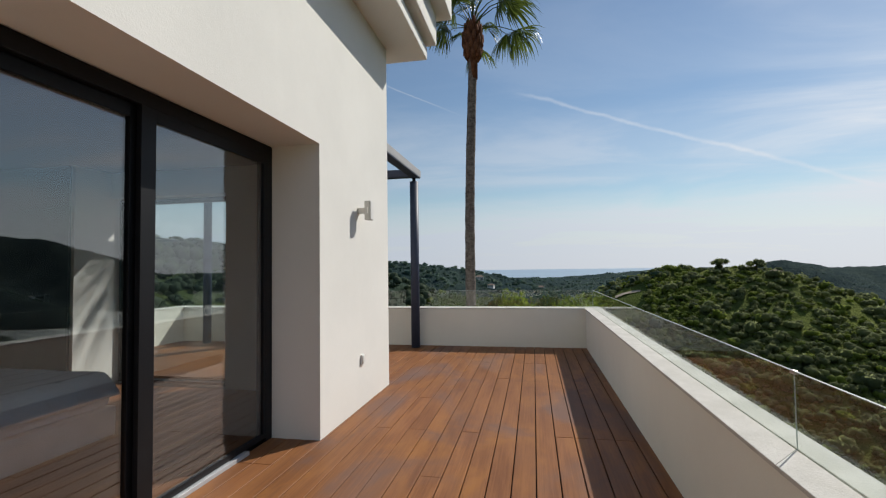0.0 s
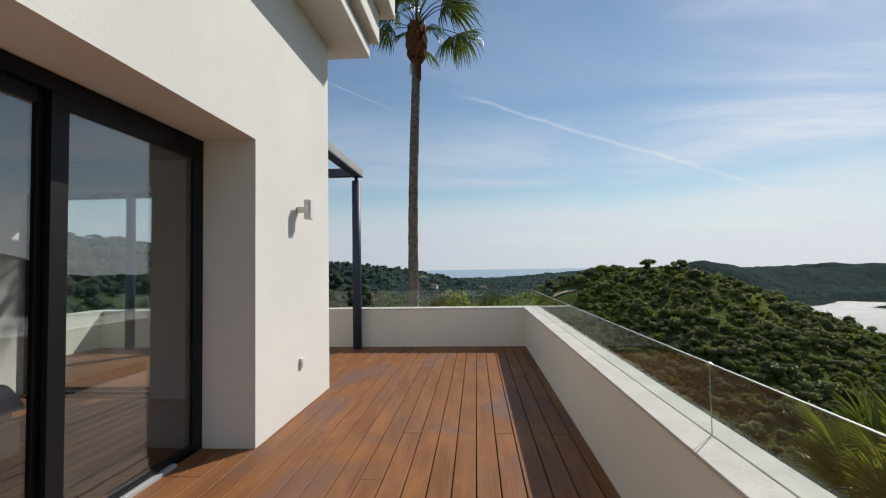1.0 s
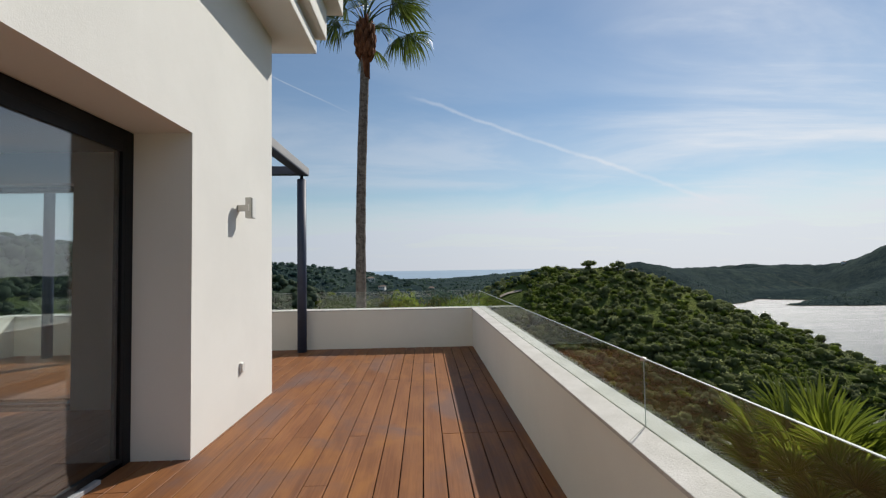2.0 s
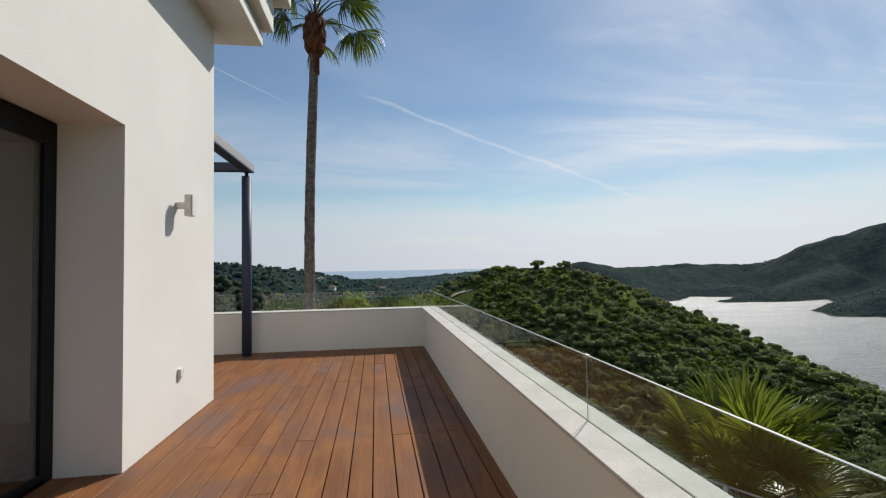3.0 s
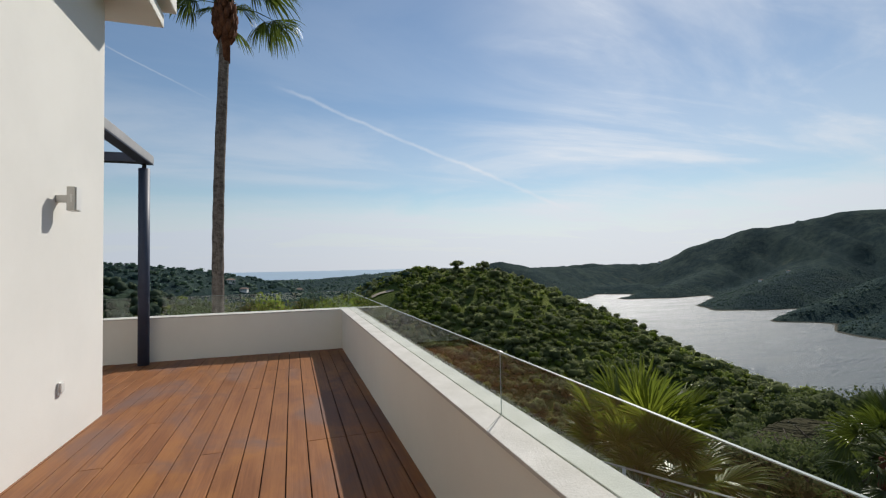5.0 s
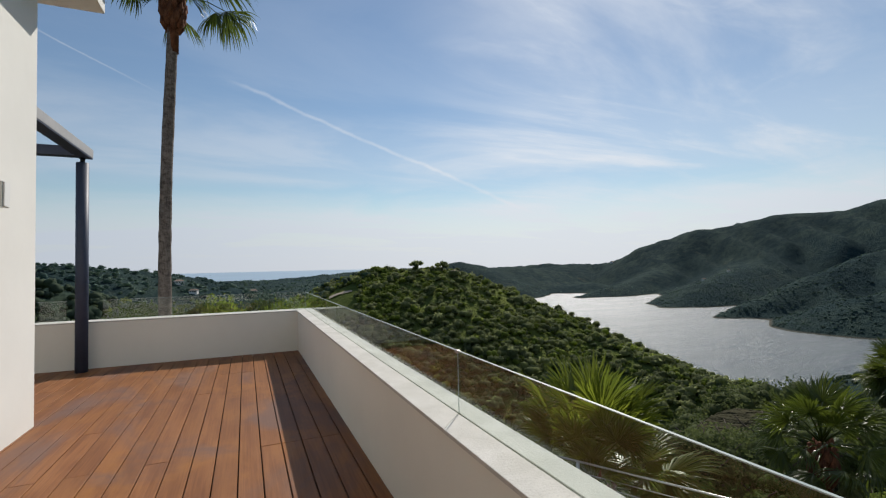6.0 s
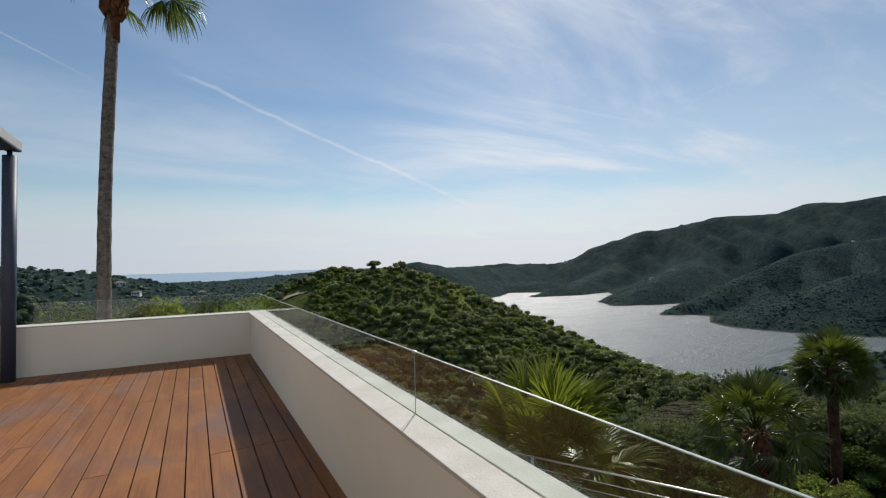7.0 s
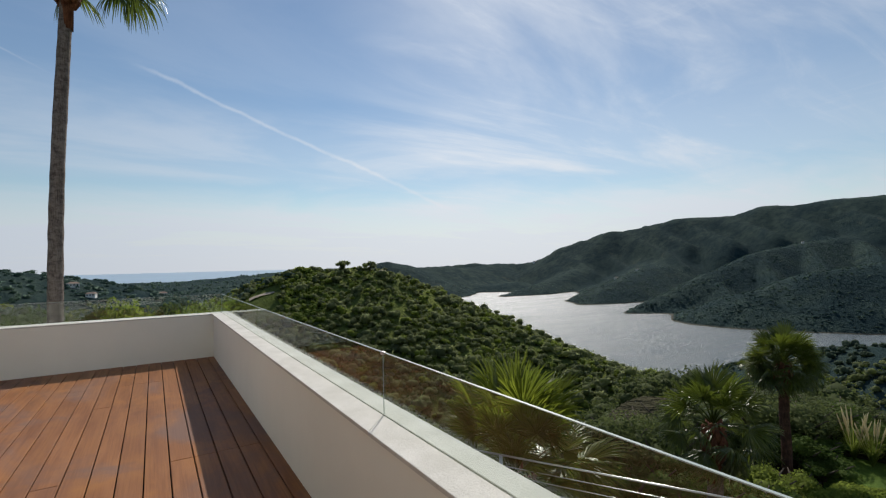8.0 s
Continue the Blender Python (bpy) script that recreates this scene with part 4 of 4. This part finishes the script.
def palm(label, at, trunk_h, r0, r1, fronds, reach, stalk, seed, bend=(0, 0), old=8, boot=1.0, low=-50, boot_r=0.0, high=78, trunk_mat=M_TRUNK, leaf=M_PALM, east_stretch=0.0, cup=30, rise=0.85):
    g = random.Random(seed)
    boot_r = boot_r or r1 * 1.5
    p = thing("palm_tree", label, "palm", group="fan palms", at=at)
    bm = bmesh.new()
    pts, rad = [], []
    n = 48
    for i in range(n + 1):
        t = i / n
        pts.append((bend[0] * t * t + 0.03 * math.sin(t * 7 + seed), bend[1] * t * t, trunk_h * t))
        rad.append((r0 + (r1 - r0) * t) * (1 + 0.035 * math.sin(i * 2.4) + 0.03 * g.uniform(-1, 1)))
    tube(bm, pts, rad, 18)
    part("trunk", bm, trunk_mat, p)
    top = Vector(pts[-1])
    # old leaf bases round the head of the trunk
    bm = bmesh.new()
    for i in range(int(46 * boot)):
        a, z = i * 2.4, i / (46 * boot)
        r = r1 + (boot_r - r1) * math.sin(max(0.05, min(0.97, 0.08 + z)) * math.pi) ** 0.6
        c = top + Vector((math.cos(a) * r * 0.8, math.sin(a) * r * 0.8, -0.10 + 1.0 * boot * z))
        out = Vector((math.cos(a), math.sin(a), 0))
        tube(bm, [c - out * 0.06 - Vector((0, 0, 0.13)), c + out * r1 * 0.28, c + out * r1 * 0.55 + Vector((0, 0, 0.16))], [0.09, 0.075, 0.025], 6)
    tube(bm, [top - Vector((0, 0, 0.75)), top, top + Vector((0, 0, 0.3 * boot)), top + Vector((0, 0, 0.95 * boot))], [r1 * 1.02, r1 * 1.06, boot_r * 0.8, r1 * 0.7], 14)
    part("crown_base", bm, M_BOOT, p, "reddish brown fibrous leaf bases")
    heart = top + Vector((0, 0, 0.95 * boot))
    kinds = [(fan_leaf(54, reach, 112, stalk, d, seed + 5 * q, cup=cup + 5 * q, split=0.60), d) for q, d in enumerate((0.22, 0.40, 0.60, 0.85))]
    for me, d in kinds:
        me.materials.append(leaf)
    dry = fan_leaf(20, reach * 0.9, 80, stalk * 0.8, 1.3, seed + 77, cup=cup + 25)
    dry.materials.append(M_PALMOLD)
    for i in range(fronds):
        t = (i + 0.5) / fronds
        pitch = high + (low - high) * t ** rise + g.uniform(-8, 8)
        me = kinds[min(3, int(t * 4))][0] if i < fronds - old else dry
        f = new("frond", me)
        f.parent = p
        s = g.uniform(0.85, 1.1)
        # fronds towards +x are lengthened to fit the camera's view
        s *= 1 + east_stretch * math.cos(i * 2.39996)
        f.matrix_local = Matrix.Translation(heart - Vector((0, 0, 0.35 * t * boot))) @ Euler((g.uniform(-0.5, 0.5), radians(-pitch), i * 2.39996 + g.uniform(-0.2, 0.2))).to_matrix().to_4x4() @ Matrix.Scale(s, 4)
    return p


palm("tall fan palm with bare grey trunk and green crown", (-0.93, 13.0, GARDEN_Z), 12.05, 0.155, 0.122, 22, 0.88, 1.12, 13, bend=(0.17, 0), old=0, low=4, boot_r=0.28, leaf=M_CROWN, east_stretch=0.22, cup=26)
palm("bushy low fan palm with bright green fronds", (5.05, 5.05, GARDEN_Z), 2.42, 0.30, 0.20, 84, 0.64, 0.92, 11, old=30, boot=0.7, low=-62, high=76, cup=8, rise=0.9)
palm("small fan palm with drooping old fronds", (10.55, 5.3, GARDEN_Z), 2.0, 0.17, 0.13, 34, 0.56, 0.66, 21, old=8, boot=0.6, low=-46, high=76, cup=14, leaf=M_PALMSHADE)
palm("fan palm with reddish trunk beside the lawn", (15.12, 5.84, GARDEN_Z), 2.55, 0.13, 0.11, 62, 0.50, 0.58, 31, old=5, boot=0.6, low=-22, high=58, trunk_mat=M_REDTRUNK, leaf=M_PALMSHADE, cup=14)

# ---- lower rail ----
rail = thing("tube_railing", "polished steel tube railing of the storey below", "railing")
for z, r in ((-0.80, 0.011), (-0.92, 0.005), (-1.02, 0.005), (-1.13, 0.005)):
    bm = bmesh.new()
    tube(bm, [(4.04, 4.88, z), (6.68, 0.19, z)], [r, r], 12)
    part("tube", bm, M_RAIL, rail)
for t in (0.1, 0.9):
    bm = bmesh.new()
    x, y = 4.04 + 2.64 * t, 4.88 - 4.69 * t
    tube(bm, [(x, y, GARDEN_Z), (x, y, -0.80)], [0.02, 0.02], 10)
    part("upright", bm, M_RAIL, rail)

# ---- garden ----
lawn = soup("lawn", np.array([at_polar(a, r, GARDEN_Z + 0.03) for a in range(71, 113, 2) for r in (14.0, 18.0)]),
            np.array([(2 * i, 2 * i + 2, 2 * i + 3, 2 * i + 1) for i in range(20)]), M_LAWN)
tagged(lawn, "mown green lawn below the terrace", "lawn", kind="structure")



def bush(at, radius, tall, mat, label, seed, flakes=2600, size=0.045, trunk=True, name="bush"):
    t = thing(name, label, name, group="garden shrubs", at=at)
    if trunk:
        bm = bmesh.new()
        tube(bm, [(0, 0, 0), (0.05, 0, tall * 0.3), (0, 0.06, tall * 0.6)], [0.09, 0.07, 0.03], 8)
        for a in range(6):
            c, s = math.cos(a * 1.05 + seed), math.sin(a * 1.05 + seed)
            tube(bm, [(0, 0, tall * 0.15), (c * radius * 0.35, s * radius * 0.35, tall * 0.45), (c * radius * 0.7, s * radius * 0.7, tall * 0.7)], [0.05, 0.035, 0.012], 6)
        part("stem", bm, M_WOODBARK, t)
    v, f = crown_template(11, flakes, size, low=0.24, core=0.7, tilt=0.9)
    soup("crown", v * [radius, radius, tall * 0.62] + [0, 0, tall * 0.38], f, mat, t)
    return t


for i, (az, r, rad, tall, mat, label) in enumerate((
        (53.4, 15, 1.5, 1.6, M_OLIVE, "olive-green shrub on the garden edge"),
        (55.5, 15, 1.5, 2.6, M_OLIVE, "grey-green olive shrub behind the palms"),
        (59, 15.5, 1.6, 2.2, M_OLIVE, "grey-green olive shrub behind the palms"),
        (58, 12.5, 1.2, 1.7, M_HEDGE, "dark green shrub under the palms"),
        (63.5, 17.5, 1.9, 2.7, M_OLIVE, "tall olive shrub behind the palms"),
        (67, 19.5, 1.9, 2.8, M_OLIVE, "olive shrub with thin branches"),
        (70.2, 19.0, 1.7, 2.6, M_OLIVE, "olive shrub with thin branches"),
        (66.2, 13.4, 0.95, 1.25, M_SCRUB, "rounded bright green shrub at the lawn"),
        (68.9, 14.2, 0.7, 0.9, M_SCRUB, "small bright green shrub at the lawn"),
        (63.5, 12.4, 1.1, 1.2, M_HEDGE, "dark clipped shrub under the palms"),
        (70.2, 17.4, 1.0, 1.0, M_HEDGE, "dark shrub behind the lawn"),
        (73.4, 19.6, 1.4, 1.4, M_HEDGE, "dark shrub behind the lawn"),
        (76.3, 18.6, 1.4, 1.3, M_HEDGE, "dark shrub behind the lawn"),
        (79.5, 18.0, 1.6, 2.0, M_HEDGE, "dark shrub behind the lawn"),
        (51.0, 12.6, 1.5, 2.4, M_OLIVE, "feathery grey-green olive shrub"),
        (56.6, 13.2, 1.6, 2.4, M_OLIVE, "feathery grey-green olive shrub"),
        (61.0, 15.0, 1.6, 2.5, M_OLIVE, "feathery grey-green olive shrub"),
        (65.2, 17.2, 1.7, 2.7, M_OLIVE, "feathery grey-green olive shrub"),
        (68.6, 17.6, 1.6, 2.5, M_OLIVE, "feathery grey-green olive shrub"),
        (72.0, 20.2, 1.8, 2.8, M_OLIVE, "feathery grey-green olive shrub"),
        (75.6, 20.6, 1.9, 2.9, M_OLIVE, "feathery grey-green olive shrub"),
        (79.0, 20.6, 1.9, 2.9, M_OLIVE, "feathery grey-green olive shrub"),
        (60.6, 11.6, 1.2, 1.5, M_HEDGE, "dark green shrub under the palms"),
        (65.2, 11.9, 1.1, 1.3, M_HEDGE, "dark green shrub under the palms"),
        (67.6, 12.6, 0.9, 1.0, M_HEDGE, "dark green shrub under the palms"),
        (54.0, 11.8, 1.3, 1.8, M_HEDGE, "dark green shrub under the palms"),
        (69.4, 16.2, 1.2, 1.3, M_HEDGE, "dark green shrub at the lawn's end"),
        (71.0, 15.7, 0.9, 0.9, M_HEDGE, "dark green shrub at the lawn's end"),
        (45, 13, 1.5, 2.0, M_HEDGE, "dark shrub under the low palm"),
        (38, 11, 1.5, 2.0, M_HEDGE, "dark shrub under the low palm"),
        (48, 9.5, 1.2, 1.5, M_HEDGE, "dark shrub under the low palm"))):
    x, y, _ = at_polar(az, r, 0)
    tall = min(tall, 1.2 * (5.95 - r * math.tan(radians(16.4 if az < 58 else 14.8 if az < 64 else 13.6))) + 0.2 * math.sin(3.1 * i))
    bush((x, y, float(land(np.array([x]), np.array([y]))[0]) - 0.05), rad, tall, mat, label, i, flakes=5200 if mat is M_OLIVE else 3400, size=0.032 if mat is M_OLIVE else 0.042)


for i, (az, r, rad, tall, mat, label) in enumerate((
        (-10.5, 21.0, 2.6, 6.0, M_HEDGE, "tall dark green shrub beyond the terrace"),
        (-6.0, 20.5, 2.4, 6.1, M_OLIVE, "tall olive-green shrub beyond the terrace"),
        (-2.2, 20.5, 2.4, 6.1, M_SCRUB, "tall bright green shrub beyond the terrace"),
        (0.6, 21.0, 2.4, 6.2, M_OLIVE, "tall olive shrub beyond the terrace"),
        (4.2, 20.0, 2.0, 6.0, M_SCRUB, "tall bright green shrub beyond the terrace"))):
    x, y, _ = at_polar(az, r, 0)
    bush((x, y, float(land(np.array([x]), np.array([y]))[0]) - 0.05), rad, tall, mat, label, 40 + i, flakes=5200, size=0.030)


def hedge():
    """A low clipped hedge beside the lawn: a block under a coat of leaves."""
    h = thing("hedge", "low clipped bright green hedge at the lawn's edge", "hedge")
    g = np.random.default_rng(5)
    n = 14000
    def rim(q):
        return 14.7 - 1.5 * (1 - smooth(q, 69.2, 73.0))

    q = g.uniform(69.2, 84, n)
    a, r = np.radians(q), 11.6 + (rim(q) - 11.6) * g.uniform(0, 1, n) ** 0.8
    top = g.uniform(0, 1, n) < 0.75
    z = np.where(top, GARDEN_Z + 0.50 + g.normal(0, 0.02, n) + 0.05 * np.sin(r * 5) * np.sin(a * 60), GARDEN_Z + g.uniform(0, 0.5, n))
    r = np.where(top, r, rim(q))
    mid = np.stack([CX + r * np.sin(a), CY + r * np.cos(a), z], -1)
    u, w = g.normal(size=(n, 3)), g.normal(size=(n, 3))
    u, w = u / np.linalg.norm(u, axis=1, keepdims=True) * 0.055, w / np.linalg.norm(w, axis=1, keepdims=True) * 0.04
    tri = np.stack([mid - u, mid + u * 0.5 + w, mid + u * 0.5 - w], 1).reshape(-1, 3)
    soup("leaves", tri, np.arange(3 * n).reshape(-1, 3), M_SCRUB, h)
    vs = np.array([at_polar(q, rr, zz) for q in np.arange(69.2, 84.1, 1.48) for rr, zz in ((11.6, GARDEN_Z), (11.6, GARDEN_Z + 0.46), (float(rim(q)), GARDEN_Z + 0.46), (float(rim(q)), GARDEN_Z))])
    m = len(vs) // 4
    qs = [(4 * i + k, 4 * i + 4 + k, 4 * i + 5 + k, 4 * i + 1 + k) for i in range(m - 1) for k in range(3)]
    soup("core", vs, np.array(qs), M_HEDGE, h)


hedge()


def pampas(at, seed):
    g = random.Random(seed)
    p = thing("pampas_grass", "clump of pampas grass with pale plumes", "grass", at=at)
    bm = bmesh.new()
    for i in range(150):
        a, lean, h = g.uniform(0, 6.28), g.uniform(0.2, 0.9), g.uniform(0.7, 1.2)
        c, s = math.cos(a), math.sin(a)
        prev = None
        for t in (0, 0.4, 0.75, 1.0):
            q = Vector((c * lean * t * t, s * lean * t * t, h * (t - 0.35 * lean * t * t)))
            w = 0.012 * (1 - t) + 0.001
            row = (bm.verts.new(q + Vector((-s * w, c * w, 0))), bm.verts.new(q - Vector((-s * w, c * w, 0))))
            if prev:
                bm.faces.new((prev[0], prev[1], row[1], row[0]))
            prev = row
    part("blades", bm, M_SCRUB, p)
    for i in range(11):
        a, lean, h = g.uniform(0, 6.28), g.uniform(0.1, 0.55), g.uniform(1.0, 1.5)
        bm = bmesh.new()
        q = [(math.cos(a) * lean * t, math.sin(a) * lean * t, h * t) for t in (0.2, 0.6, 0.7, 0.85, 1.0)]
        tube(bm, q, [0.005, 0.006, 0.024, 0.019, 0.004], 7)
        part("plume", bm, M_PLUME, p)


for i, (az, r) in enumerate(((73.3, 17.8), (74.6, 17.6))):
    x, y, _ = at_polar(az, r, 0)
    pampas((x, y, GARDEN_Z + 0.02), i)

# ---- boards ----
PITCH = 0.161
deck = thing("deck", "reddish brown hardwood deck boards with dark gaps", "deck", kind="structure")
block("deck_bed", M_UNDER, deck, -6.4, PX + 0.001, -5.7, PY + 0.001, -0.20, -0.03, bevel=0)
board_meshes = {}


def board(parent, mat, x, y0, y1, name="board", pitch=PITCH, top=0.0):
    length = round(y1 - y0, 2)
    key = (length, mat.name)
    if key not in board_meshes:
        bm = bmesh.new()
        box(bm, -pitch / 2 + 0.0042, pitch / 2 - 0.0042, 0.0015, length - 0.0015, -0.026, 0)
        up = [e for e in bm.edges if all(v.co.z > -0.001 for v in e.verts)]
        bmesh.ops.bevel(bm, geom=up, offset=0.003, segments=1, affect="EDGES")
        me = bpy.data.meshes.new("board")
        bm.to_mesh(me)
        bm.free()
        me.materials.append(mat)
        board_meshes[key] = me
    ob = new(name, board_meshes[key])
    ob.parent = parent
    ob.location = (x, y0, top + random.uniform(-0.0012, 0.0012))
    return ob


def lay(parent, mat, x0, x1, ya, yb, seed):
    g = random.Random(seed)
    i = 0
    x = x1 - PITCH / 2
    while x > x0:
        y = yb
        length = g.choice((1.4, 2.4, 3.4, 4.4))
        while y > ya + 0.01:
            n = max(ya, y - length)
            if n - ya < 0.3:
                n = ya
            board(parent, mat, x, round(n, 2), round(y, 2))
            y, length = n, g.choice((3.9, 4.4, 4.9))
        x -= PITCH
        i += 1
    return i


lay(deck, M_DECK, 1.624 - 18 * PITCH, 1.624 + PITCH, -4.0, PY - 0.005, 1)
lay(deck, M_DECK, 1.624 - 19 * PITCH, 1.624 - 18 * PITCH, -4.0, WY, 3)
lay(deck, M_DECK, -6.4, 1.624 - 18 * PITCH, WY + 0.005, PY - 0.005, 2)
lay(floor, M_FLOOR, -5.5, IX, -0.75, IY - 0.01, 5)
